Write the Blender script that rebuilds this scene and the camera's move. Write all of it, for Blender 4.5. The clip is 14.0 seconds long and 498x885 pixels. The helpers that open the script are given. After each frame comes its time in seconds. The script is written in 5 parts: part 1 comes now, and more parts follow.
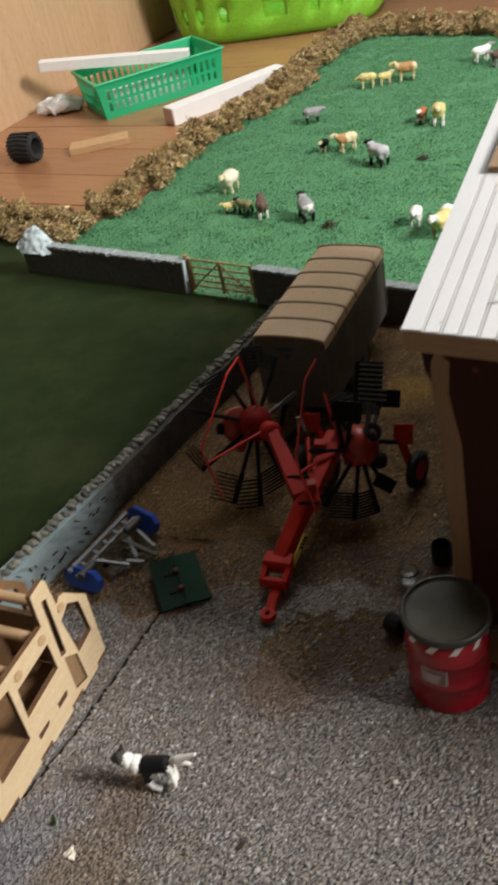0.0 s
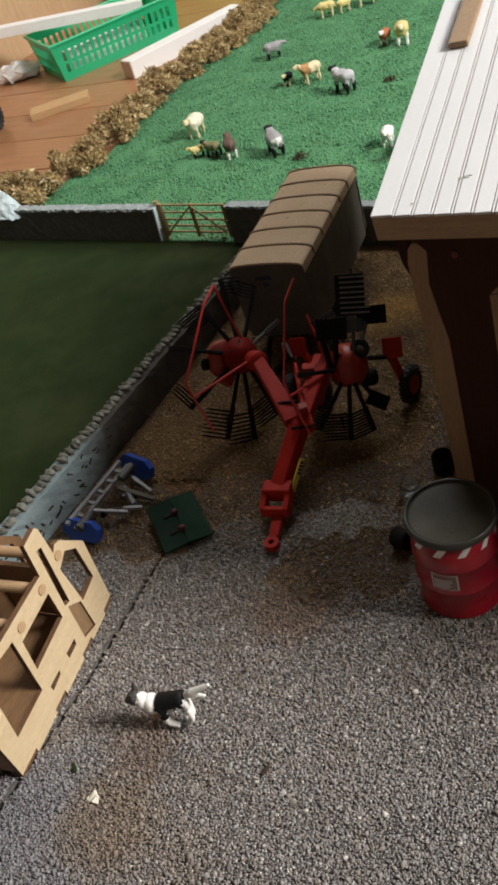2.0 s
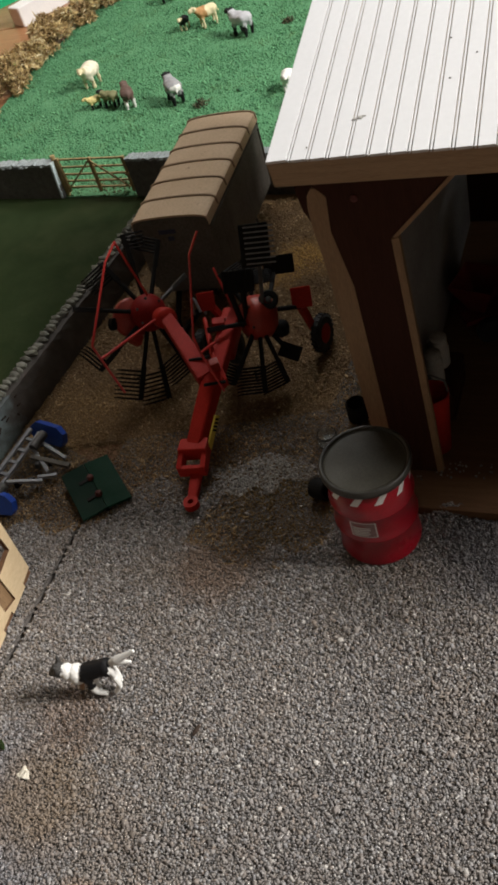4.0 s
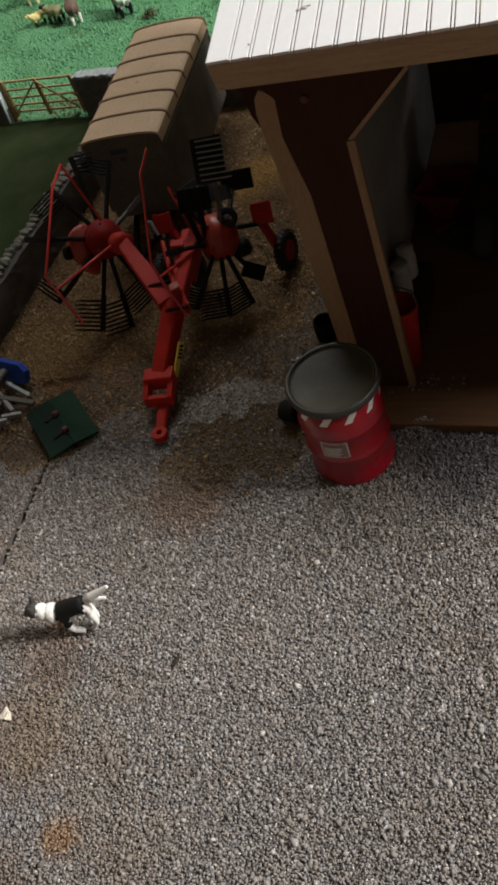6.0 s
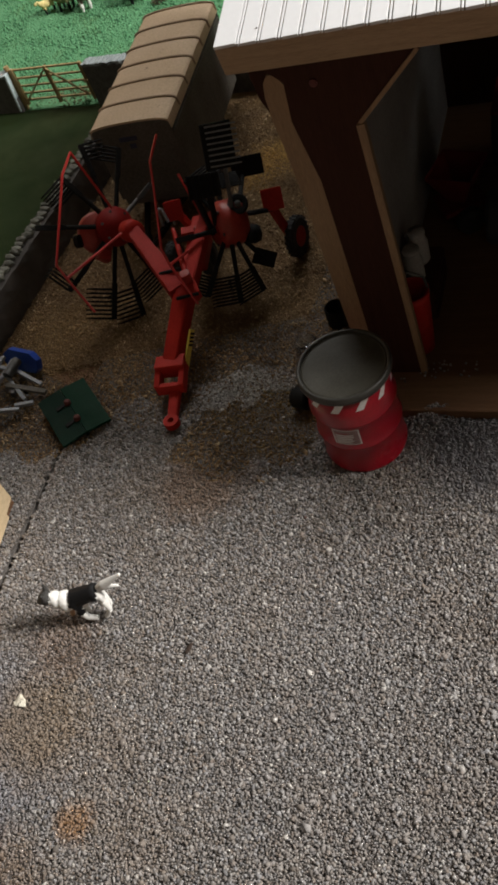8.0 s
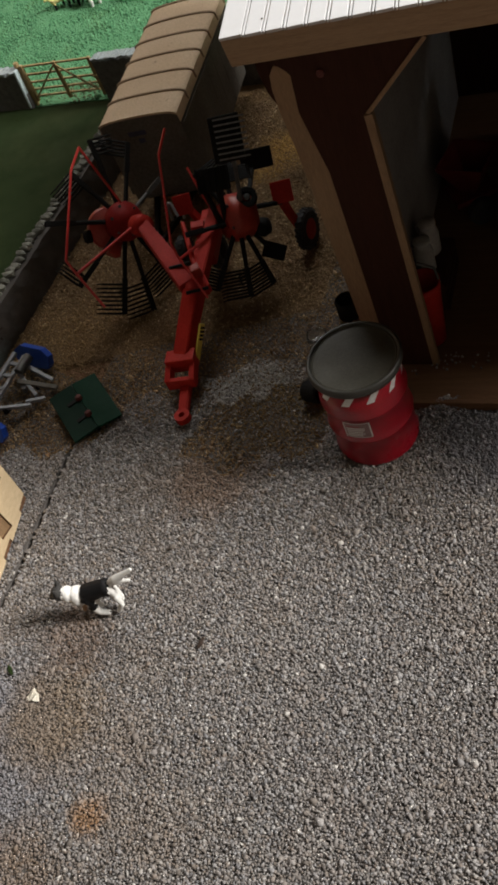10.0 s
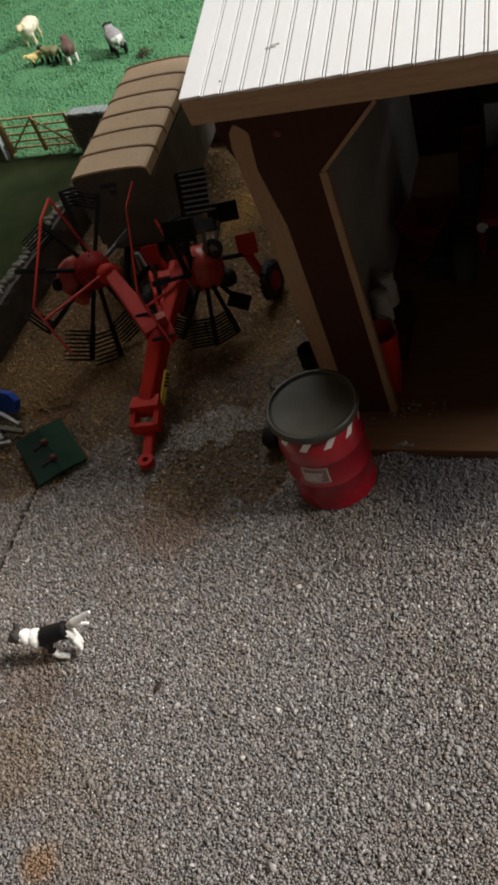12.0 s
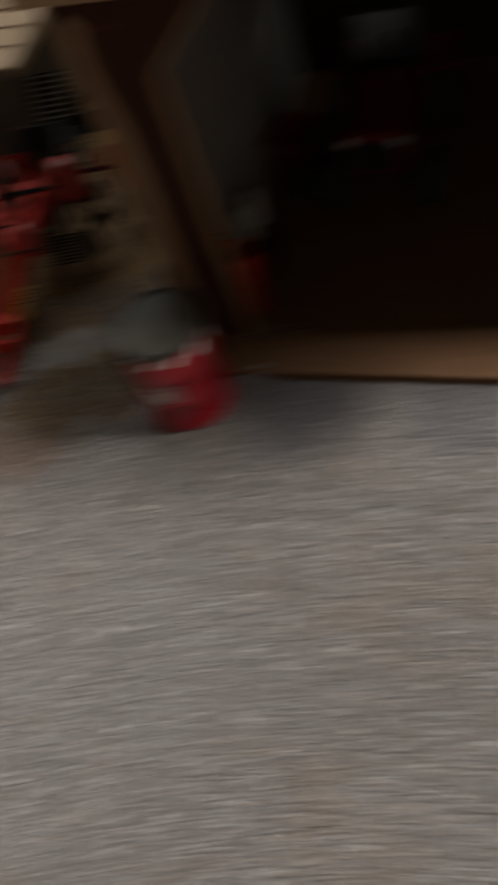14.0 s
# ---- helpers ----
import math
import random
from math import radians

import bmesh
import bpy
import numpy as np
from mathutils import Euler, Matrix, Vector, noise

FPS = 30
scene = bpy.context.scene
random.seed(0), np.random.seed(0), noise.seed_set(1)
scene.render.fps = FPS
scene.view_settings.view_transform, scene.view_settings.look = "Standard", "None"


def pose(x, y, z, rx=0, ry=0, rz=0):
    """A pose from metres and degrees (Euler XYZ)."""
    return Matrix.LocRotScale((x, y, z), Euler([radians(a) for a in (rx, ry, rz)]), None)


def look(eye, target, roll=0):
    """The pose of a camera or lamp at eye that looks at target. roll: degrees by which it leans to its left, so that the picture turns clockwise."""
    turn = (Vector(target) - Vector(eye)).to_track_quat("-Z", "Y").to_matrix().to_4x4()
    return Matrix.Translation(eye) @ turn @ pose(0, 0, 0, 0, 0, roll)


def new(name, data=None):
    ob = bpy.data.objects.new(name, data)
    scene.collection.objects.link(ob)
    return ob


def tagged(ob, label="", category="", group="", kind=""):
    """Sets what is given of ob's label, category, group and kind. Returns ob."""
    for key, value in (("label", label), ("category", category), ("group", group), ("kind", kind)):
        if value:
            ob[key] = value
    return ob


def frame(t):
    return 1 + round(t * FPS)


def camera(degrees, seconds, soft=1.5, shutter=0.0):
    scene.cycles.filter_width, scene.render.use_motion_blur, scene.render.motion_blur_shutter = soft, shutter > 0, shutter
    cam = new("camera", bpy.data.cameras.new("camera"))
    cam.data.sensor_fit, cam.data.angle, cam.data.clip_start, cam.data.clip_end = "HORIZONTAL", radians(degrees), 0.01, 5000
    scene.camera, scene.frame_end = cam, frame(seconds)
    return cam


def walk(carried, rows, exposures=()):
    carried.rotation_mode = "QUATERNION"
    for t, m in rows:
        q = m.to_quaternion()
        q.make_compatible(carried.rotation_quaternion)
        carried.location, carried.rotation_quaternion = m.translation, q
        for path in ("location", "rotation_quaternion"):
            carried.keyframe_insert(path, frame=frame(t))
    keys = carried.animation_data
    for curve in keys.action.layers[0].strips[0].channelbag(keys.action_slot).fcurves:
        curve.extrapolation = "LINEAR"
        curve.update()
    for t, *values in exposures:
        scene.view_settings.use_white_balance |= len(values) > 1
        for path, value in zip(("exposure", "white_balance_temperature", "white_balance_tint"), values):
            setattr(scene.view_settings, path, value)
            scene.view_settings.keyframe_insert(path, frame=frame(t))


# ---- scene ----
cam = camera(32.5, 14.0, soft=3.2, shutter=0.6)
PATH = [
    (0.0, (-0.00728, -0.39079, 0.53171), (-0.20576, 0.38571, -0.06634), -12.795),
    (0.5, (-0.02756, -0.39817, 0.50293), (-0.24372, 0.3585, -0.11411), -13.634),
    (1.0, (-0.01751, -0.38896, 0.49264), (-0.23032, 0.3259, -0.17347), -17.535),
    (1.5, (-0.00599, -0.39072, 0.49237), (-0.24032, 0.345, -0.14308), -19.942),
    (2.0, (-0.00198, -0.39412, 0.49362), (-0.21101, 0.35661, -0.13305), -19.692),
    (2.5, (-0.00322, -0.39418, 0.49231), (-0.21664, 0.35171, -0.13865), -19.351),
    (3.0, (0.00052, -0.39067, 0.48981), (-0.18011, 0.34436, -0.16371), -19.75),
    (3.5, (0.00705, -0.38695, 0.48634), (-0.13492, 0.33542, -0.19044), -20.259),
    (4.0, (0.00593, -0.38487, 0.48548), (-0.13071, 0.3297, -0.20061), -20.174),
    (4.2, (0.01123, -0.3866, 0.48284), (-0.11285, 0.33416, -0.19915), -21.511),
    (6.3, (0.01463, -0.37477, 0.46835), (-0.12941, 0.27348, -0.27933), -24.915),
    (6.5, (0.0144, -0.37589, 0.46865), (-0.13475, 0.27706, -0.27392), -25.087),
    (7.0, (0.01497, -0.37579, 0.46878), (-0.1418, 0.27471, -0.27436), -25.549),
    (9.5, (0.01795, -0.37448, 0.46427), (-0.15088, 0.26323, -0.28728), -27.596),
    (10.0, (0.0186, -0.37482, 0.46488), (-0.1589, 0.26545, -0.28248), -27.819),
    (10.5, (0.02034, -0.3765, 0.46577), (-0.13709, 0.27663, -0.27492), -26.552),
    (11.0, (0.03359, -0.38532, 0.4661), (-0.08331, 0.30087, -0.25186), -24.419),
    (11.5, (0.03163, -0.38662, 0.46935), (-0.10171, 0.31017, -0.23542), -24.414),
    (12.0, (0.02974, -0.3846, 0.46714), (-0.10642, 0.29548, -0.25324), -24.262),
    (12.5, (0.03218, -0.38328, 0.46508), (-0.11443, 0.29066, -0.25901), -25.527),
    (13.0, (0.03414, -0.3885, 0.47051), (-0.10218, 0.3222, -0.21965), -24.728),
    (13.5, (0.02007, -0.39045, 0.47112), (-0.20203, 0.29697, -0.22035), -25.026),
    (13.7, (-0.01479, -0.38862, 0.48178), (-0.16541, 0.26457, -0.26028), -21.435),
    (13.8, (0.02587, -0.40231, 0.4655), (-0.15865, 0.23727, -0.28074), -23.983),
    (13.9, (0.0429, -0.38265, 0.4394), (-0.12838, 0.22679, -0.3347), -25.317),
    (14.0, (0.08054, -0.39246, 0.4376), (-0.00397, 0.22233, -0.34656), -20.9),
]
walk(cam, [(t, look(eye, target, roll)) for t, eye, target, roll in PATH])

# ---- light ----
world = bpy.data.worlds.new("sky")
scene.world = world
world.use_nodes = True
wt = world.node_tree
sky = wt.nodes.new("ShaderNodeTexSky")
sky.sky_type, sky.sun_disc = "NISHITA", False
sky.sun_elevation, sky.sun_rotation = radians(36), radians(118)
wt.links.new(sky.outputs[0], wt.nodes["Background"].inputs[0])
wt.nodes["Background"].inputs[1].default_value = .08
WINDOW_C = Vector((1.90, -.26, 1.62))
lamp = bpy.data.lights.new("window_daylight", "AREA")
lamp.shape, lamp.size, lamp.size_y, lamp.energy, lamp.color = "RECTANGLE", .6, .6, 108, (1, .96, .905)
lamp_ob = new("window_daylight", lamp)
lamp_ob.matrix_world = look(WINDOW_C, (-.1, .4, 0))
SKY_X, SKY_Y, SKY_S = .15, 1.65, 1.0          # roof window behind the pasture
lamp2 = bpy.data.lights.new("roof_window_daylight", "AREA")
lamp2.shape, lamp2.size, lamp2.size_y, lamp2.energy, lamp2.color = "RECTANGLE", SKY_S - .1, SKY_S - .1, 24, (1, .985, .955)
lamp2_ob = new("roof_window_daylight", lamp2)
lamp2_ob.matrix_world = look((SKY_X, SKY_Y, 1.84), (SKY_X, SKY_Y, 0))


# ---- small builders ----
def thing(name, m, label, category, group="", kind=""):
    """An empty at the base of a thing."""
    ob = new(name)
    ob.empty_display_size = .01
    ob.matrix_world = m
    return tagged(ob, label, category, group, kind)


def part(name, bm, material, parent=None, label="", smooth=False):
    """Link a bmesh as one mesh object, under a parent if there is one."""
    bmesh.ops.recalc_face_normals(bm, faces=bm.faces)
    me = bpy.data.meshes.new(name)
    bm.to_mesh(me)
    bm.free()
    for m in (material if isinstance(material, (list, tuple)) else [material]):
        me.materials.append(m)
    if smooth:
        me.shade_smooth()
    ob = new(name, me)
    if parent is not None:
        ob.parent = parent
    if label:
        tagged(ob, label)
    return ob


def shared(name, me, parent, m):
    ob = new(name, me)
    ob.parent = parent
    ob.matrix_basis = m
    return ob


def box(bm, size, m=None, bevel=0.0, mat=0):
    made = bmesh.ops.create_cube(bm, size=1, matrix=(m or Matrix()) @ Matrix.Diagonal((*size, 1)))
    vs = made["verts"]
    fs = list({f for v in vs for f in v.link_faces})
    if bevel:
        es = list({e for v in vs for e in v.link_edges})
        out = bmesh.ops.bevel(bm, geom=es, offset=bevel, segments=2, affect="EDGES", profile=.6)
        fs = [f for f in set(fs) | set(out["faces"]) if f.is_valid]
    for f in fs:
        f.material_index = mat
    return bm


def mkbox(size, m=None, bevel=0.0):
    return box(bmesh.new(), size, m, bevel)


def at(x, y, z, rx=0, ry=0, rz=0):
    return pose(x, y, z, rx, ry, rz)


def rod(bm, a, b, r, r2=None, seg=8, mat=0):
    a, b = Vector(a), Vector(b)
    d = b - a
    q = d.to_track_quat("Z", "Y").to_matrix().to_4x4()
    made = bmesh.ops.create_cone(bm, cap_ends=True, segments=seg, radius1=r, radius2=r if r2 is None else r2, depth=d.length,
                                 matrix=Matrix.Translation((a + b) / 2) @ q)
    for f in {f for v in made["verts"] for f in v.link_faces}:
        f.material_index = mat
    return bm


def wire(bm, pts, r, seg=8):
    """A bent round rod through points."""
    for a, b in zip(pts, pts[1:]):
        rod(bm, a, b, r, seg=seg)
    for p in pts[1:-1]:
        bmesh.ops.create_icosphere(bm, subdivisions=1, radius=r * 1.02, matrix=Matrix.Translation(p))
    return bm


def bar(bm, a, b, w, h, mat=0, bevel=0.0):
    """A square bar from a to b, w wide and h high."""
    a, b = Vector(a), Vector(b)
    d = (b - a)
    x = d.normalized()
    side = Vector((0, 0, 1)).cross(x)
    side = side.normalized() if side.length > 1e-4 else Vector((0, 1, 0))
    up = x.cross(side)
    m = Matrix((x, side, up)).transposed().to_4x4()
    m.translation = (a + b) / 2
    return box(bm, (d.length, w, h), m, bevel, mat)


def lathe(profile, seg=40, cap=True):
    """A turned body from (radius, height) pairs."""
    bm = bmesh.new()
    rings = [[bm.verts.new((r * math.cos(2 * math.pi * i / seg), r * math.sin(2 * math.pi * i / seg), z)) for i in range(seg)] for r, z in profile]
    for a, b in zip(rings, rings[1:]):
        for i in range(seg):
            bm.faces.new((a[i], a[(i + 1) % seg], b[(i + 1) % seg], b[i]))
    if cap:
        bm.faces.new(rings[0][::-1])
        bm.faces.new(rings[-1])
    return bm


def blob(bm, c, s, rot=None, sub=2, mat=0):
    made = bmesh.ops.create_icosphere(bm, subdivisions=sub, radius=1, matrix=Matrix.Translation(c) @ (rot or Matrix()) @ Matrix.Diagonal((*s, 1)))
    for f in {f for v in made["verts"] for f in v.link_faces}:
        f.material_index = mat
    return bm


def slab(pts, z0, z1):
    """An upright prism over a plan outline."""
    bm = bmesh.new()
    lo = [bm.verts.new((p[0], p[1], z0)) for p in pts]
    hi = [bm.verts.new((p[0], p[1], z1)) for p in pts]
    bm.faces.new(hi)
    bm.faces.new(lo[::-1])
    for i in range(len(pts)):
        j = (i + 1) % len(pts)
        bm.faces.new((lo[i], lo[j], hi[j], hi[i]))
    return bm


def plate_with_holes(outline, holes, thick):
    """A sheet in the local x-z plane with cut-outs, thick along y."""
    bm = bmesh.new()
    edges = []
    for loop in [outline, *holes]:
        vs = [bm.verts.new((x, 0, z)) for x, z in loop]
        edges += [bm.edges.new((vs[i], vs[(i + 1) % len(vs)])) for i in range(len(vs))]
    bmesh.ops.triangle_fill(bm, edges=edges, use_beauty=True)
    bmesh.ops.recalc_face_normals(bm, faces=bm.faces)
    out = bmesh.ops.extrude_face_region(bm, geom=list(bm.faces))
    bmesh.ops.translate(bm, verts=[v for v in out["geom"] if isinstance(v, bmesh.types.BMVert)], vec=(0, thick, 0))
    return bm


ICO = bmesh.new()
bmesh.ops.create_icosphere(ICO, subdivisions=1, radius=1)
ICO_V = np.array([v.co[:] for v in ICO.verts], dtype=np.float32)
ICO_F = np.array([[v.index for v in f.verts] for f in ICO.faces], dtype=np.int32)
ICO.free()
OCT_V = np.array([(1, 0, 0), (0, 1, 0), (-1, 0, 0), (0, -1, 0), (0, 0, 1), (0, 0, -1)], dtype=np.float32)
OCT_F = np.array([(0, 1, 4), (1, 2, 4), (2, 3, 4), (3, 0, 4), (1, 0, 5), (2, 1, 5), (3, 2, 5), (0, 3, 5)], dtype=np.int32)
LEAF_V = np.array([(-1, 0, 0), (0, -.45, .12), (1, 0, 0), (0, .45, .12)], dtype=np.float32)
LEAF_F = np.array([(0, 1, 2), (0, 2, 3)], dtype=np.int32)


def scatter(name, centres, sizes, base_v, base_f, material, seed, jitter=.25, flat=None):
    """Many small grains as one mesh: each is turned, stretched and dented by chance."""
    rng = np.random.default_rng(seed)
    n, k = len(centres), len(base_v)
    q = rng.normal(size=(n, 4))
    if flat is not None:
        q[:, 1:3] *= flat
    q /= np.linalg.norm(q, axis=1, keepdims=True)
    w, x, y, z = q.T
    rot = np.stack([1 - 2 * (y * y + z * z), 2 * (x * y - w * z), 2 * (x * z + w * y), 2 * (x * y + w * z), 1 - 2 * (x * x + z * z), 2 * (y * z - w * x),
                    2 * (x * z - w * y), 2 * (y * z + w * x), 1 - 2 * (x * x + y * y)], axis=1).reshape(n, 3, 3)
    v = base_v[None] * (1 + rng.uniform(-jitter, jitter, (n, k, 1))) * sizes[:, None, :]
    v = np.einsum("nij,nkj->nki", rot, v) + centres[:, None, :]
    f = base_f[None] + (np.arange(n) * k)[:, None, None]
    me = bpy.data.meshes.new(name)
    nf = f.shape[0] * f.shape[1]
    me.vertices.add(n * k)
    me.vertices.foreach_set("co", v.astype(np.float32).ravel())
    me.loops.add(nf * 3)
    me.loops.foreach_set("vertex_index", f.astype(np.int32).ravel())
    me.polygons.add(nf)
    me.polygons.foreach_set("loop_start", np.arange(0, nf * 3, 3, dtype=np.int32))
    me.update(calc_edges=True)
    me.materials.append(material)
    return new(name, me)


def fuse(bm, voxel, rounds=2):
    """Weld overlapping lumps into one skin; every face keeps the coat of the lump that lies nearest."""
    mats = np.array([f.material_index for f in bm.faces])
    mid = np.array([f.calc_center_median()[:] for f in bm.faces])
    me = bpy.data.meshes.new("lumps")
    bm.to_mesh(me)
    bm.free()
    ob = new("lumps", me)
    md = ob.modifiers.new("weld", "REMESH")
    md.mode, md.voxel_size = "VOXEL", voxel
    skin = bpy.data.meshes.new_from_object(ob.evaluated_get(bpy.context.evaluated_depsgraph_get()))
    bpy.data.objects.remove(ob)
    bm = bmesh.new()
    bm.from_mesh(skin)
    bm.faces.ensure_lookup_table()
    for f in bm.faces:
        f.material_index = int(mats[((mid - np.array(f.calc_center_median()[:])) ** 2).sum(1).argmin()])
    for _ in range(rounds):
        bmesh.ops.smooth_vert(bm, verts=bm.verts, factor=.5, use_axis_x=True, use_axis_y=True, use_axis_z=True)
    bpy.data.meshes.remove(skin)
    return bm


# ---- materials ----
def nodes_of(name):
    m = bpy.data.materials.new(name)
    m.use_nodes = True
    t = m.node_tree
    return m, t, t.nodes["Principled BSDF"]


def ramp(t, fac, stops):
    r = t.nodes.new("ShaderNodeValToRGB")
    e = r.color_ramp.elements
    while len(e) < len(stops):
        e.new(.5)
    for i, (p, c) in enumerate(stops):
        e[i].position, e[i].color = p, (*c, 1)
    t.links.new(fac, r.inputs[0])
    return r.outputs[0]


def noise_tex(t, scale, detail=4, rough=.6, stretch=None):
    co = t.nodes.new("ShaderNodeTexCoord")
    n = t.nodes.new("ShaderNodeTexNoise")
    n.inputs["Scale"].default_value, n.inputs["Detail"].default_value, n.inputs["Roughness"].default_value = scale, detail, rough
    src = co.outputs["Object"]
    if stretch:
        mp = t.nodes.new("ShaderNodeMapping")
        mp.inputs["Scale"].default_value = stretch
        t.links.new(src, mp.inputs[0])
        src = mp.outputs[0]
    t.links.new(src, n.inputs["Vector"])
    return n.outputs["Fac"]


def mixc(t, fac, a, b, mode="MIX"):
    n = t.nodes.new("ShaderNodeMix")
    n.data_type, n.blend_type = "RGBA", mode
    for sock, val in ((n.inputs[0], fac), (n.inputs[6], a), (n.inputs[7], b)):
        if isinstance(val, (int, float)):
            sock.default_value = val
        elif isinstance(val, tuple):
            sock.default_value = (*val, 1)
        else:
            t.links.new(val, sock)
    return n.outputs[2]


def bump(t, b, height, strength, dist):
    n = t.nodes.new("ShaderNodeBump")
    n.inputs["Strength"].default_value, n.inputs["Distance"].default_value = strength, dist
    t.links.new(height, n.inputs["Height"])
    t.links.new(n.outputs[0], b.inputs["Normal"])


def surface(name, dark, light, big=30, fine=600, rough=.6, metal=0.0, relief=.3, depth=.0004, stretch=None, stain=None, stain_scale=12, stain_at=(.6, .75),
            rand=0.0, spec=.5, coat=0.0, mottle=.72):
    """A surface with variation at two scales, fine relief and, if asked, stains of another colour."""
    m, t, b = nodes_of(name)
    n1, n2 = noise_tex(t, big, 5, .6, stretch), noise_tex(t, fine, 3, .7, stretch)
    c1 = ramp(t, n1, [(.3, dark), (.7, light)])
    c2 = ramp(t, n2, [(.3, tuple(v * mottle for v in dark)), (.7, tuple(min(1, v * (2 - mottle) ** .5) for v in light))])
    col = mixc(t, .45, c1, c2)
    if stain:
        fac = ramp(t, noise_tex(t, stain_scale, 6, .65), [(stain_at[0], (0, 0, 0)), (stain_at[1], (1, 1, 1))])
        col = mixc(t, fac, col, stain)
    if rand:
        oi = t.nodes.new("ShaderNodeObjectInfo")
        v = ramp(t, oi.outputs["Random"], [(0, (1 - rand,) * 3), (1, (1, 1, 1))])
        col = mixc(t, 1.0, col, v, "MULTIPLY")
    t.links.new(col, b.inputs["Base Color"])
    rr = ramp(t, n1, [(.3, (min(1, rough * 1.15),) * 3), (.7, (rough * .85,) * 3)])
    t.links.new(rr, b.inputs["Roughness"])
    b.inputs["Metallic"].default_value = metal
    b.inputs["Specular IOR Level"].default_value = spec
    b.inputs["Coat Weight"].default_value = coat
    if relief:
        bump(t, b, n2, relief, depth)
    return m


def grains(name, stops, rough=.8, stain=None, stain_scale=9, stain_at=(.58, .72), fine=1500, spots=()):
    """Loose grains: each island takes a colour of its own, and stains lie over patches of them."""
    m, t, b = nodes_of(name)
    g = t.nodes.new("ShaderNodeNewGeometry")
    col = ramp(t, g.outputs["Random Per Island"], stops)
    speck = ramp(t, noise_tex(t, fine, 2), [(.3, (.65, .65, .65)), (.7, (1.1, 1.1, 1.1))])
    col = mixc(t, 1.0, col, speck, "MULTIPLY")
    if stain:
        fac = ramp(t, noise_tex(t, stain_scale, 5, .6), [(stain_at[0], (0, 0, 0)), (stain_at[1], (.75, .75, .75))])
        col = mixc(t, fac, col, stain)
    # round blots with a ragged edge: spilt patches, and painted shade on the gravel
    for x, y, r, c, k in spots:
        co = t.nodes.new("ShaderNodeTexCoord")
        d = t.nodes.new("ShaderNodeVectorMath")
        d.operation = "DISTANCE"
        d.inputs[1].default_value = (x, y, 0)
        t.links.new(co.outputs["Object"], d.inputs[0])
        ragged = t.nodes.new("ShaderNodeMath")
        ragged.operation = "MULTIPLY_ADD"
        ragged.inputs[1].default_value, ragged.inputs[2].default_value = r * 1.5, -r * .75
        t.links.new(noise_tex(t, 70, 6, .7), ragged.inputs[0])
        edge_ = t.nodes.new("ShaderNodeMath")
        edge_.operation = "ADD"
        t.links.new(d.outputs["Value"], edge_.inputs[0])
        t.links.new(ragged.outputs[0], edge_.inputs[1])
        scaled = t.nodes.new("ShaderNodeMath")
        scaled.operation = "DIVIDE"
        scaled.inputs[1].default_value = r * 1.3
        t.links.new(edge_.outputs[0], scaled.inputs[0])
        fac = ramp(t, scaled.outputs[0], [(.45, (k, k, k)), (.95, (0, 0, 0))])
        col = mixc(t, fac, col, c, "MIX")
    t.links.new(col, b.inputs["Base Color"])
    b.inputs["Roughness"].default_value = rough
    return m


def wood(name, dark, light, grain=(3, 60, 60), rough=.55, rand=0.0, coat=0.0, scale=6):
    m, t, b = nodes_of(name)
    n1 = noise_tex(t, scale, 6, .65, grain)
    n2 = noise_tex(t, scale * 9, 4, .6, grain)
    col = mixc(t, .4, ramp(t, n1, [(.28, dark), (.72, light)]), ramp(t, n2, [(.3, tuple(v * .6 for v in dark)), (.65, light)]))
    if rand:
        oi = t.nodes.new("ShaderNodeObjectInfo")
        col = mixc(t, 1.0, col, ramp(t, oi.outputs["Random"], [(0, (1 - rand,) * 3), (1, (1, 1, 1))]), "MULTIPLY")
    t.links.new(col, b.inputs["Base Color"])
    b.inputs["Roughness"].default_value = rough
    b.inputs["Coat Weight"].default_value = coat
    bump(t, b, n2, .25, .0003)
    return m


# dark bluish blots at x .072 and .17 paint the shed's shade on the gravel
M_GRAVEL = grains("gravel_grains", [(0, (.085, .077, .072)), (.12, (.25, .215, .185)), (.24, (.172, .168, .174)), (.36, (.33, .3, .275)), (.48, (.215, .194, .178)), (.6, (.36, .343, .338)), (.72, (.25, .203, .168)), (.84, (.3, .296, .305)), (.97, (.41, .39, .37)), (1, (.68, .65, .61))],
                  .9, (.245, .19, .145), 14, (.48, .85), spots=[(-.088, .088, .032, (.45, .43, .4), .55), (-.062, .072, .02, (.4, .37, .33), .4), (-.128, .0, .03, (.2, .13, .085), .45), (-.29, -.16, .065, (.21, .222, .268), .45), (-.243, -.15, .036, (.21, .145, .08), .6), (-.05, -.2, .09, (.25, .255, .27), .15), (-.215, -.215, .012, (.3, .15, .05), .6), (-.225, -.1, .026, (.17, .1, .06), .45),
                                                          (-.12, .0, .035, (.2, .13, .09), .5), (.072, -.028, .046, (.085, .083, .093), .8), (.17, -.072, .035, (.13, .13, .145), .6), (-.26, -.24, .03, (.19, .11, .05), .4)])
M_GRAVEL_BED = surface("gravel_bed", (.1, .09, .084), (.16, .145, .135), 60, 900, .95, relief=.8, depth=.001, stain=(.14, .085, .04))
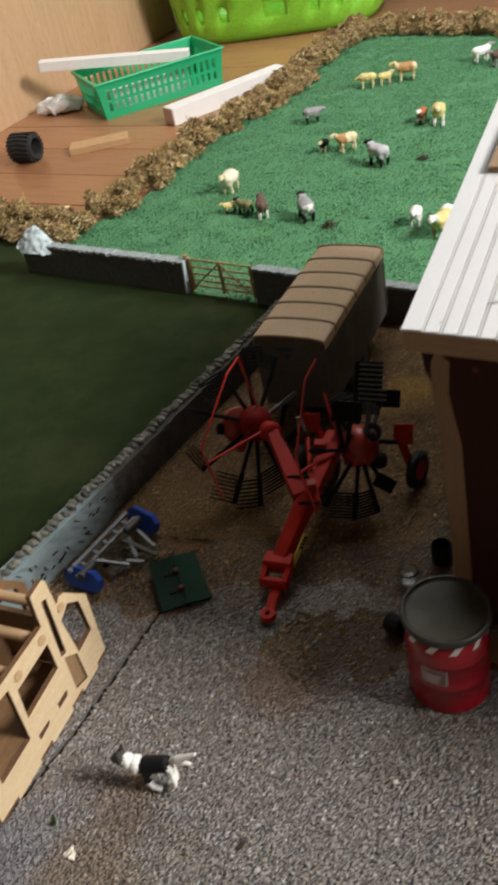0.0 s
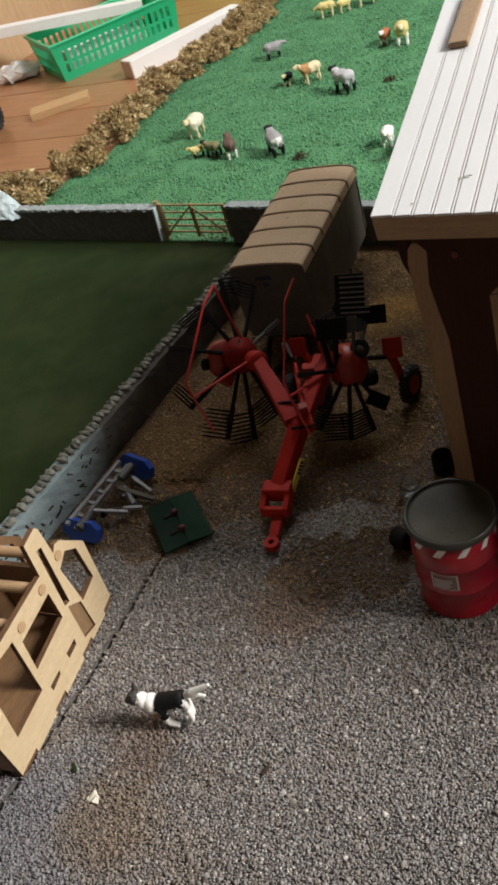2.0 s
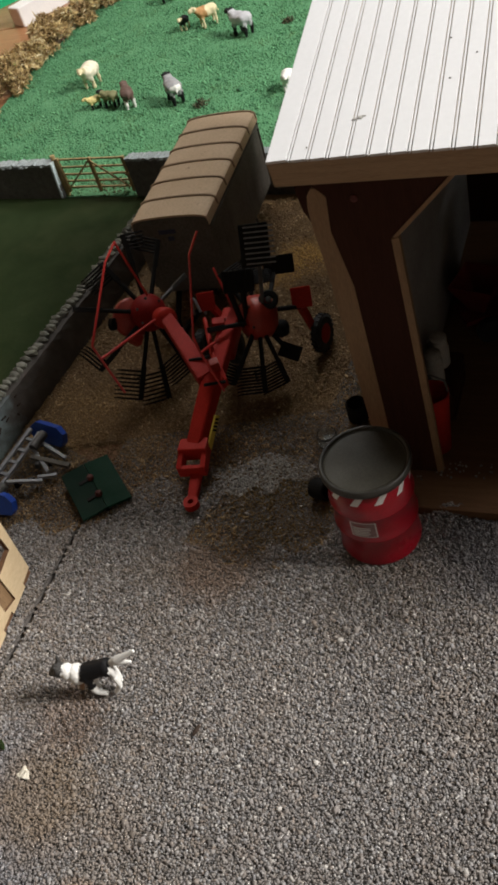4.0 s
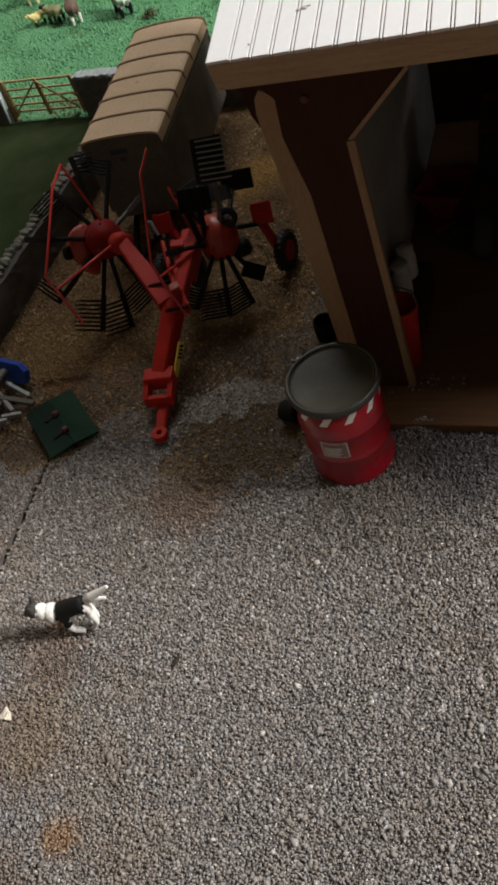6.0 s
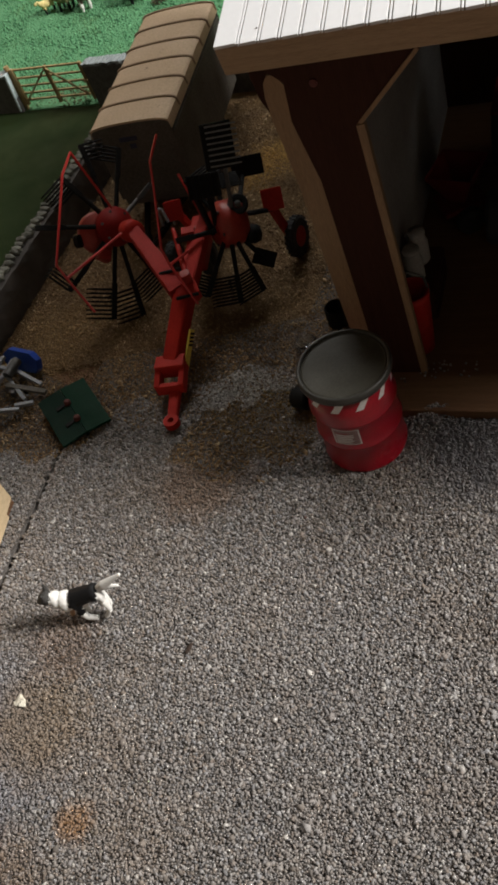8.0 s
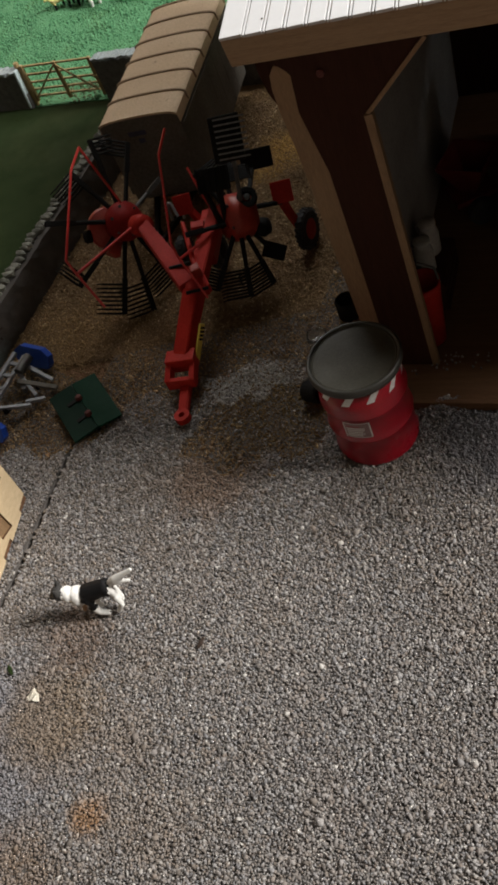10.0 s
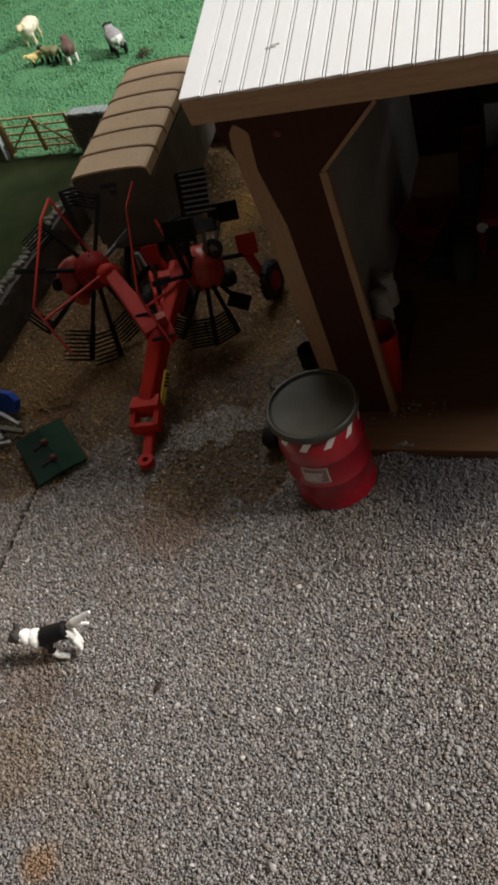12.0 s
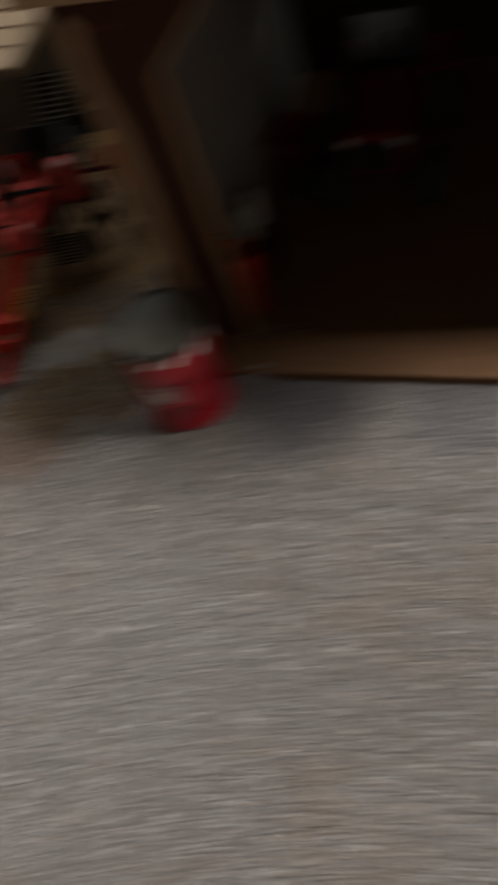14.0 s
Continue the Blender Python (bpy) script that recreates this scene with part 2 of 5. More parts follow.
M_STRAW = grains("sawdust_flakes", [(0, (.15, .09, .042)), (.3, (.25, .155, .072)), (.6, (.33, .21, .1)), (.9, (.44, .29, .145)), (1, (.7, .54, .33))], .95, (.13, .08, .042), 20, (.46, .68), spots=[(-.246, .2, .05, (.44, .285, .12), .5), (-.02, .36, .038, (.62, .38, .11), .8), (-.17, .155, .03, (.36, .235, .11), .4), (-.03, .165, .03, (.4, .28, .14), .4), (-.065, .045, .05, (.15, .098, .036), .72)])
M_STRAW_BED = surface("sawdust_bed", (.14, .085, .04), (.24, .15, .07), 45, 900, .95, relief=.8, depth=.0012, stain=(.32, .2, .08), stain_scale=14)
M_FIELD_BED = surface("field_base", (.07, .215, .097), (.093, .265, .122), 25, 500, .95, relief=.6, depth=.0012, stain=(.08, .16, .06), stain_scale=20, stain_at=(.62, .8))
M_FLOCK = grains("grass_flock", [(0, (.05, .175, .078)), (.5, (.086, .262, .12)), (.9, (.118, .32, .15)), (1, (.155, .385, .195))], .95, (.1, .2, .075), 16, (.56, .75), spots=[(-.255, .632, .045, (.085, .08, .035), .8), (-.13, .59, .05, (.09, .1, .04), .6), (.05, .52, .06, (.08, .1, .04), .5)])
M_MAT = surface("dark_grass_mat", (.012, .0235, .0055), (.022, .0395, .0095), 16, 700, .97, relief=.9, depth=.0009, mottle=.45, stain=(.042, .054, .02), stain_scale=6, stain_at=(.5, .8), spec=.2)
M_MOSS = grains("dry_moss", [(0, (.12, .07, .03)), (.25, (.34, .22, .09)), (.6, (.58, .43, .19)), (.88, (.7, .55, .28)), (1, (.82, .72, .48))], .95, (.26, .16, .075), 24, (.54, .66))
M_TUFT = grains("dark_moss", [(0, (.03, .035, .015)), (.6, (.07, .07, .03)), (1, (.13, .11, .05))])


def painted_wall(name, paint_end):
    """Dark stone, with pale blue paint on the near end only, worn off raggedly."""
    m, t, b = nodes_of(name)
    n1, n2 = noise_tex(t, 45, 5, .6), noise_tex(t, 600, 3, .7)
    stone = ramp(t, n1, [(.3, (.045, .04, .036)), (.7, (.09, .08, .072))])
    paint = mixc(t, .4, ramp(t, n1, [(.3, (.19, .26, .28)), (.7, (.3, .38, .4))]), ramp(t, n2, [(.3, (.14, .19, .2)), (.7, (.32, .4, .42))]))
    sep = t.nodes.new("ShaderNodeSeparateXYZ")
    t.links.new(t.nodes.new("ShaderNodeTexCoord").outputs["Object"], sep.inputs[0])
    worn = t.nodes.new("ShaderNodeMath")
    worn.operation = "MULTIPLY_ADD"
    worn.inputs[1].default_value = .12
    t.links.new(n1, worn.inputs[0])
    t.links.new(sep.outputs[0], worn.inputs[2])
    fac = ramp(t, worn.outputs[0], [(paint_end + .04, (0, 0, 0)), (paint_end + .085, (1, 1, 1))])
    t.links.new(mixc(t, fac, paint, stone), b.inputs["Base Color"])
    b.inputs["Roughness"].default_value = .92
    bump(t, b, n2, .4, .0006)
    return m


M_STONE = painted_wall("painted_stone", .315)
M_COPING = surface("coping_stone", (.17, .172, .145), (.29, .292, .245), 60, 800, .95, relief=.5, depth=.0006, rand=.5)
M_DARKWALL = surface("dark_stone_wall", (.07, .069, .066), (.17, .168, .16), 150, 700, .95, relief=.7, depth=.0008, mottle=.5)
M_CAPPING = surface("grey_plaster_capping", (.2, .235, .245), (.42, .47, .485), 130, 600, .9, relief=.8, depth=.0012)
M_PLASTER = surface("white_plaster", (.42, .52, .55), (.62, .72, .74), 60, 500, .9, relief=.8, depth=.0015)
M_ROOFWHITE = surface("white_painted_board", (.585, .59, .605), (.61, .615, .63), 9, 250, .7, relief=0, stain=(.54, .53, .51), stain_scale=14, stain_at=(.62, .8), mottle=.96)
M_GROOVE = surface("bare_groove", (.42, .32, .225), (.53, .42, .31), 30, 500, .8)
M_ROOFTAN = wood("bare_board_edge", (.25, .165, .095), (.4, .285, .175), (4, 60, 60), .75)
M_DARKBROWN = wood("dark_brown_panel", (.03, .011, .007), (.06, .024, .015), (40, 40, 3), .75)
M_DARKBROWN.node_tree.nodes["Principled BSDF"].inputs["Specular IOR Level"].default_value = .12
M_TANPLY = wood("tan_plywood_edge", (.19, .112, .056), (.33, .212, .112), (30, 30, 3), .6)
M_FLOORWOOD = wood("shed_floor_board", (.105, .053, .028), (.18, .1, .054), (3, 50, 50), .75)
M_FLOORWOOD.node_tree.nodes["Principled BSDF"].inputs["Specular IOR Level"].default_value = .12
M_GREYPANEL = surface("grey_inner_panel", (.2, .195, .185), (.3, .293, .28), 20, 300, .7)
M_TRROOF = surface("tan_trailer_roof", (.5, .37, .24), (.61, .455, .305), 30, 500, .85, relief=.2, depth=.0002, stain=(.12, .09, .06), stain_scale=50, stain_at=(.66, .75))
M_TRRIB = surface("trailer_rib", (.27, .185, .115), (.36, .255, .165), 60, 500, .7)
M_TRBODY = surface("grey_brown_trailer_side", (.085, .077, .066), (.15, .137, .118), 25, 400, .8, spec=.2)
M_TRBLUE = surface("dark_blue_decal", (.015, .02, .05), (.03, .035, .08), 60, 400, .5)
M_RED = surface("red_die_cast", (.31, .016, .011), (.44, .027, .018), 60, 600, .5, relief=.05, depth=.0001, spec=.12)
# the rake's red darkened for the hubs: their shade is in the colour
M_HUBRED = surface("shaded_red_cast", (.15, .008, .007), (.24, .013, .011), 50, 600, .6, relief=.05, depth=.0001, spec=.1)
# about a quarter as bright as the die-cast red
M_DULLRED = surface("dull_dark_red", (.075, .008, .007), (.12, .014, .012), 50, 500, .7, spec=.1)
M_REDROD = surface("red_wire", (.42, .018, .018), (.52, .035, .03), 80, 700, .4, relief=0, coat=.2)
M_ORANGE = surface("worn_red_cap", (.25, .016, .010), (.37, .034, .017), 80, 700, .45)
M_YELLOW = surface("yellow_decal", (.6, .45, .05), (.75, .58, .1), 80, 700, .5)
M_BLACKPL = surface("black_plastic", (.007, .007, .007), (.014, .0135, .0135), 80, 600, .65, relief=.2, depth=.0001, spec=.1)
M_GREYARM = surface("grey_metal_arm", (.05, .05, .05), (.11, .11, .105), 80, 600, .45, metal=.4)
M_RUBBER = surface("black_rubber", (.012, .012, .013), (.03, .03, .031), 90, 700, .8, relief=.3, depth=.0003)
M_DRUM = surface("red_drum_paint", (.24, .0035, .0115), (.325, .006, .017), 25, 500, .3, relief=.03, depth=.0001, stain=(.25, .006, .01), stain_scale=60, stain_at=(.7, .8), coat=.3, spec=.45)
M_LID = surface("dull_tin_lid", (.042, .039, .029), (.062, .058, .044), 40, 700, .55, metal=0, spec=.2, relief=.08, depth=.0001, stain=(.05, .049, .042), stain_scale=45, stain_at=(.6, .72))
M_LIDRIM = surface("tin_rim", (.035, .034, .03), (.06, .058, .05), 60, 700, .5, metal=.3, relief=.05)
M_WHITEBAND = surface("white_print", (.62, .6, .58), (.74, .73, .71), 60, 600, .35, relief=0)
M_CREAM = surface("cream_plaster", (.58, .53, .43), (.72, .68, .58), 200, 900, .9, relief=.3)
M_LABEL = surface("grey_print", (.2, .12, .12), (.28, .18, .175), 90, 800, .4, relief=0)
M_GREENPLATE = surface("dark_green_plate", (.0025, .024, .0125), (.0045, .034, .018), 40, 600, .7, relief=.1, depth=.0002, spec=.12)
M_GREENGREY = surface("green_grey_half", (.003, .017, .0105), (.006, .024, .015), 40, 600, .7, relief=.1, depth=.0002, spec=.12)
M_RUSTBOLT = surface("rusty_bolt", (.07, .014, .012), (.12, .025, .02), 80, 700, .7)
M_BLUE = surface("blue_plastic", (.008, .045, .3), (.014, .07, .42), 60, 600, .4, relief=.05)
M_SLAT = surface("dull_grey_slat", (.12, .12, .115), (.2, .2, .19), 80, 600, .5)
M_SMUDGE = surface("grey_dirt", (.3, .29, .27), (.42, .41, .38), 90, 600, .9)
M_TRGLASS = surface("dull_blue_glass", (.025, .03, .038), (.045, .053, .064), 30, 300, .2, relief=0)
M_GREYPL = surface("grey_plastic_frame", (.16, .17, .185), (.28, .29, .31), 60, 600, .4)
M_PLY = wood("birch_plywood", (.54, .4, .235), (.7, .555, .36), (4, 30, 30), .55)
# the lorry's ply again, browner: shade inside the body painted into the colour
M_PLYIN = wood("shaded_inner_ply", (.12, .062, .028), (.27, .155, .075), (4, 30, 30), .6)
M_PLYEDGE = wood("burnt_ply_edge", (.09, .042, .02), (.19, .095, .045), (30, 30, 4), .7)
M_DOWEL = wood("dowel_wood", (.42, .27, .15), (.56, .38, .22), (30, 4, 30), .55)
M_TABLE = wood("varnished_plank", (.28, .12, .055), (.52, .265, .13), (4, 40, 40), .38, rand=.3, coat=.15, scale=3)
M_GAP = surface("plank_gap_dirt", (.02, .012, .008), (.05, .03, .02), 40, 400, .9)
M_PANEL = wood("pale_wood_panel", (.5, .3, .165), (.66, .45, .28), (30, 30, 2.2), .5, scale=2.5)
M_WHITEFOAM = surface("white_foam_strip", (.76, .76, .76), (.86, .86, .85), 30, 700, .7, relief=.1, depth=.0002)
M_CUTFOAM = surface("dull_strip_end", (.5, .42, .38), (.62, .54, .5), 60, 500, .8)
M_BASKET = surface("green_plastic", (.008, .38, .16), (.016, .48, .22), 12, 300, .35, relief=.05)
M_LIME = surface("lime_plastic", (.2, .56, .03), (.27, .68, .06), 5, 200, .4, relief=.05)
M_STICK = wood("offcut_wood", (.42, .25, .11), (.6, .4, .21), (6, 50, 50), .6)
M_GATE = surface("rusty_gate_metal", (.26, .18, .08), (.5, .36, .17), 60, 700, .6, metal=.2, stain=(.09, .05, .02), stain_scale=80)
M_WALLPAINT = surface("room_wall_paint", (.185, .162, .133), (.24, .213, .178), 2, 60, .8, relief=.1, depth=.001)
M_CEIL = surface("ceiling_paint", (.11, .1, .086), (.15, .138, .12), 2, 60, .85)
M_FLOOR = wood("room_floorboards", (.07, .035, .02), (.13, .07, .04), (2, 20, 20), .6, scale=3)
M_FRAME = surface("white_window_frame", (.7, .7, .68), (.8, .8, .78), 10, 200, .4)
M_SACK = surface("clear_plastic_lump", (.6, .62, .63), (.8, .82, .82), 40, 300, .25, relief=.5, depth=.002)


def glass(name, tint=(1, 1, 1), rough=.02):
    m, t, b = nodes_of(name)
    b.inputs["Base Color"].default_value = (*tint, 1)
    b.inputs["Transmission Weight"].default_value, b.inputs["Roughness"].default_value, b.inputs["IOR"].default_value = 1, rough, 1.45
    return m


M_GLASS = glass("window_glass")
M_CLEAR = glass("clear_plastic_cap", (.8, .82, .82), .25)

# ---- the room ----
FZ, CZ = -.75, 1.9
part("floor", mkbox((5.2, 6.2, .04), at(.2, 1.0, FZ - .02)), M_FLOOR)
tagged(bpy.data.objects["floor"], "brown wooden floorboards of the room", "floor", kind="structure")
bm = bmesh.new()
h_ = SKY_S / 2
box(bm, (SKY_X - h_ + 2.4, 6.2, .05), at((SKY_X - h_ - 2.4) / 2, 1.0, CZ + .025))
box(bm, (2.8 - SKY_X - h_, 6.2, .05), at((2.8 + SKY_X + h_) / 2, 1.0, CZ + .025))
box(bm, (SKY_S, SKY_Y - h_ + 2.1, .05), at(SKY_X, (SKY_Y - h_ - 2.1) / 2, CZ + .025))
box(bm, (SKY_S, 4.1 - SKY_Y - h_, .05), at(SKY_X, (4.1 + SKY_Y + h_) / 2, CZ + .025))
tagged(part("ceiling", bm, M_CEIL), "plain painted ceiling with a roof window", "ceiling", kind="structure")
skyl = thing("window_2", at(SKY_X, SKY_Y, CZ + .03), "square roof window in the ceiling", "window", kind="structure")
bm = bmesh.new()
for s in (-1, 1):
    box(bm, (.04, SKY_S - .002, .05), at(s * (h_ - .021), 0, 0), .004)
    box(bm, (SKY_S - .086, .04, .05), at(0, s * (h_ - .021), 0), .004)
part("window_frame", bm, M_FRAME, skyl)
pane = part("pane", mkbox((SKY_S - .082, SKY_S - .082, .004)), M_GLASS, skyl)
pane.visible_shadow = False
H = CZ - FZ
tagged(part("wall_north", mkbox((5.2, .1, H), at(.2, 4.05, FZ + H / 2)), M_WALLPAINT), "plain painted room wall", "wall", kind="structure")
tagged(part("wall_south", mkbox((5.2, .1, H), at(.2, -2.05, FZ + H / 2)), M_WALLPAINT), "plain painted room wall", "wall", kind="structure")
tagged(part("wall_west", mkbox((.1, 6.0, H), at(-2.35, 1.0, FZ + H / 2)), M_WALLPAINT), "plain painted room wall", "wall", kind="structure")
# the window wall: four pieces round one opening
WY0, WY1, WZ0, WZ1, WX = -.61, .09, 1.25, 1.85, 2.03
bm = bmesh.new()
box(bm, (.12, WY0 + 2.0, H), at(WX + .06, (WY0 - 2.0) / 2, FZ + H / 2))
box(bm, (.12, 4.0 - WY1, H), at(WX + .06, (4.0 + WY1) / 2, FZ + H / 2))
box(bm, (.12, WY1 - WY0, WZ0 - FZ), at(WX + .06, (WY0 + WY1) / 2, (WZ0 + FZ) / 2))
box(bm, (.12, WY1 - WY0, CZ - WZ1), at(WX + .06, (WY0 + WY1) / 2, (WZ1 + CZ) / 2))
tagged(part("wall_east", bm, M_WALLPAINT), "painted room wall with a high window", "wall", kind="structure")
win = thing("window_1", at(WX + .06, (WY0 + WY1) / 2, (WZ0 + WZ1) / 2), "white framed window high in the wall", "window", kind="structure")
bm = bmesh.new()
for s in (-1, 1):
    box(bm, (.05, .04, WZ1 - WZ0), at(0, s * ((WY1 - WY0) / 2 - .02), 0), .004)
    box(bm, (.05, WY1 - WY0 - .084, .04), at(0, 0, s * ((WZ1 - WZ0) / 2 - .02)), .004)
part("window_frame", bm, M_FRAME, win)
pane = part("pane", mkbox((.004, WY1 - WY0 - .08, WZ1 - WZ0 - .08)), M_GLASS, win)
pane.visible_shadow = False

# ---- the table: planks with open joints, running across behind the fields ----
TZ = -.006
table = thing("table", at(0, 0, FZ), "large table of varnished reddish-brown planks under the farm layout", "table")
TU = Vector((.93, -.37))
TV = Vector((.37, .93))
plank_me = None
for i in range(26):
    d = -1.2 + i * .135
    c = TV * d + TU * (-.55)
    ang = math.degrees(math.atan2(TU.y, TU.x))
    if plank_me is None:
        bm = mkbox((2.4, .1325, .022), None, .0015)
        ob = part("plank", bm, M_TABLE, table)
        plank_me = ob.data
    else:
        ob = new("plank", plank_me)
        ob.parent = table
    ob.matrix_basis = at(c.x, c.y, TZ - .011 - FZ, 0, 0, ang + (i % 3 - 1) * .05)
part("underframe", mkbox((2.3, 3.4, .02), at(-.33, .73, TZ - .04 - FZ, 0, 0, ang)), M_GAP, table, "dirty boards under the joints")
for sx in (-1, 1):
    for sy in (-.6, 2.0):
        p = TU * (sx * 1.1 - .55) + TV * sy
        part("leg", mkbox((.07, .07, -FZ - .056), at(p.x, p.y, (-FZ - .056) / 2, 0, 0, ang), .004), M_TABLE, table)

# ---- ground of the farm layout ----
U1 = Vector((.433, .901))      # along the yard wall
CRACK = [Vector((-.42, -.34)), Vector((-.329, -.146)), Vector((-.279, -.042)), Vector((-.236, .071)), Vector((-.215, .13))]


def crack_x(y):
    for a, b in zip(CRACK, CRACK[1:]):
        if y <= b.y:
            return a.x + (b.x - a.x) * (y - a.y) / (b.y - a.y)
    return -9


right = [(p.x + .0019, p.y) for p in CRACK] + [(-.2, .16), (-.02, .14), (.1, .4), (.6, .3), (.6, -.45), (-.4, -.45)]
left = [(p.x - .0019, p.y) for p in CRACK] + [(-.26, .17), (-.31, .2), (-.385, .05), (-.62, -.4)]
tagged(part("ground_yard", slab(right, -.006, -.0012), M_GRAVEL_BED), "grey gravel yard of the model farm", "ground", kind="structure")
tagged(part("ground_slab", slab(left[::-1], -.006, -.0016), M_GRAVEL_BED), "grey gravel strip beside a dark open joint", "ground", kind="structure")
tagged(part("ground_joint", slab([(p.x - .0018, p.y) for p in CRACK] + [(p.x + .0018, p.y) for p in CRACK[::-1]], -.0062, -.0052), M_GAP), "dark dirty joint between two gravel boards", "ground", kind="structure")
tagged(part("ground_sawdust", slab([(-.31, .2), (-.26, .17), (-.2, .16), (-.02, .14), (.1, .4), (.02, .52), (-.15, .585)], -.006, -.0014), M_STRAW_BED),
       "brown sawdust and crumbled straw under the machines", "ground", kind="structure")


def field_sheet(name, corners, res, height, z, material, label):
    bm = slab(corners, z - .005, z)
    top = [f for f in bm.faces if f.normal.z > .5 or all(abs(v.co.z - z) < 1e-6 for v in f.verts)]
    bmesh.ops.triangulate(bm, faces=top)
    for _ in range(res):
        tops = [e for e in bm.edges if all(abs(v.co.z - z) < .01 and v.co.z > z - .003 for v in e.verts)]
        bmesh.ops.subdivide_edges(bm, edges=tops, cuts=1, use_grid_fill=True)
    for v in bm.verts:
        if v.co.z > z - .003:
            v.co.z += height * noise.noise(v.co * 9) + height * .5 * noise.noise(v.co * 31)
    return tagged(part(name, bm, material), label, "grass", kind="structure")


FAR = [(-.575, .791), (-.164, .577), (.36, .34), (.75, 1.2), (.30, 1.72), (-.07, 1.92), (-.2, 1.72), (-.42, 1.16), (-.47, .99), (-.53, .94), (-.6, .93), (-.63, .85)]
NEAR = [(-1.0, .42), (-.62, -.35), (-.43, -.02), (-.163, .575), (-.575, .79), (-.63, .85), (-.62, .93), (-.99, 1.09)]
field_sheet("ground_pasture", FAR, 5, .003, .000, M_FIELD_BED, "bright green flocked pasture with grazing animals")
field_sheet("ground_lawn", NEAR, 4, .0015, -.001, M_MAT, "dark green smooth grass mat beside the wall")

rng = np.random.default_rng(7)


def grid_points(x0, x1, y0, y1, step, jit=.45):
    xs, ys = np.meshgrid(np.arange(x0, x1, step), np.arange(y0, y1, step))
    p = np.stack([xs.ravel(), ys.ravel()], 1)
    return p + rng.uniform(-jit, jit, p.shape) * step


def wave(p, s, o):
    return (np.sin(p[:, 0] * s + o) * np.cos(p[:, 1] * s * 1.13 + o * 2) + np.sin(p[:, 0] * s * 2.3 - o) * np.cos(p[:, 1] * s * 1.9 + 1.7 * o) * .6)


# gravel: loose stones about 2.5 mm across
p = grid_points(-.41, .27, -.345, .135, .00136)
cx = np.array([crack_x(y) for y in np.linspace(-.36, .19, 400)])
near_crack = np.abs(p[:, 0] - np.interp(p[:, 1], np.linspace(-.36, .19, 400), cx)) < .0025 + .0007 * np.sin(p[:, 1] * 400) + .0006 * np.sin(p[:, 1] * 1130)
edge = .096 + .012 * wave(p, 60, .4) - np.where(p[:, 0] < -.19, .02, 0)
patch = ((p[:, 0] + .078) / .056) ** 2 + ((p[:, 1] - .034) / .034) ** 2 + .5 * wave(p, 110, 1.1) < 1
inside_shed = (p - np.array([.033, .019])) @ np.array([.37, .93]) > -.0005
inside_shed &= p[:, 0] > .02
keep = (~near_crack | (p[:, 1] > .075)) & ((p[:, 1] < edge) | (rng.random(len(p)) < .02)) & (~patch | (rng.random(len(p)) < .08)) & ~inside_shed
wall_side = (p - np.array([-.41, .03])) @ np.array([.901, -.433]) > .0208
keep &= wall_side & ((p[:, 0] ** 2 + p[:, 1] ** 2) > .027 ** 2)
p = p[keep]
s = rng.lognormal(math.log(.00104), .3, len(p))
sz = np.stack([s * rng.uniform(.8, 1.4, len(p)), s * rng.uniform(.7, 1.1, len(p)), s * rng.uniform(.5, .85, len(p))], 1)
c = np.concatenate([p, (rng.uniform(-.0005, .0002, len(p)) + .0003)[:, None]], 1)
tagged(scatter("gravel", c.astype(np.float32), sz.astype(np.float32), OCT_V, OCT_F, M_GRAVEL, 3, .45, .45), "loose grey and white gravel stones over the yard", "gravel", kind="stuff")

# sawdust and straw bits
p = grid_points(-.4, .04, -.05, .5, .0016)
e2 = .07 + .012 * wave(p, 60, .4)
patch = ((p[:, 0] + .078) / .060) ** 2 + ((p[:, 1] - .034) / .037) ** 2 + .5 * wave(p, 110, 1.1) < 1.1
keep = ((p[:, 1] > e2) | patch) & ((p - np.array([-.41, .03])) @ np.array([.901, -.433]) > .0208) & ((p[:, 0] ** 2 + p[:, 1] ** 2) > .03 ** 2)
keep &= (p - np.array([.051, .04])) @ np.array([.93, -.37]) < -.03
p = p[keep]
s = rng.lognormal(math.log(.00085), .3, len(p))
sz = np.stack([s * rng.uniform(.8, 2.2, len(p)), s * rng.uniform(.5, 1, len(p)), s * .5], 1)
heap = .012 * np.exp(-(((p[:, 0] + .012) / .022) ** 2 + ((p[:, 1] - .335) / .05) ** 2))
c = np.concatenate([p, (rng.uniform(-.001, .0006, len(p)) + heap)[:, None]], 1)
tagged(scatter("sawdust", c.astype(np.float32), sz.astype(np.float32), OCT_V, OCT_F, M_STRAW, 5, .3, .35), "brown sawdust and straw crumbs strewn over the ground", "sawdust", kind="stuff")

# grass flock on the pasture
p = grid_points(-.66, .5, .45, 1.95, .0038)
poly_f = np.array(FAR)


def inside(p, poly):
    r = np.zeros(len(p), bool)
    for a, b in zip(poly, np.roll(poly, -1, 0)):
        cond = (a[1] > p[:, 1]) != (b[1] > p[:, 1])
        with np.errstate(divide="ignore", invalid="ignore"):
            xi = (b[0] - a[0]) * (p[:, 1] - a[1]) / (b[1] - a[1]) + a[0]
        r ^= cond & (p[:, 0] < xi)
    return r


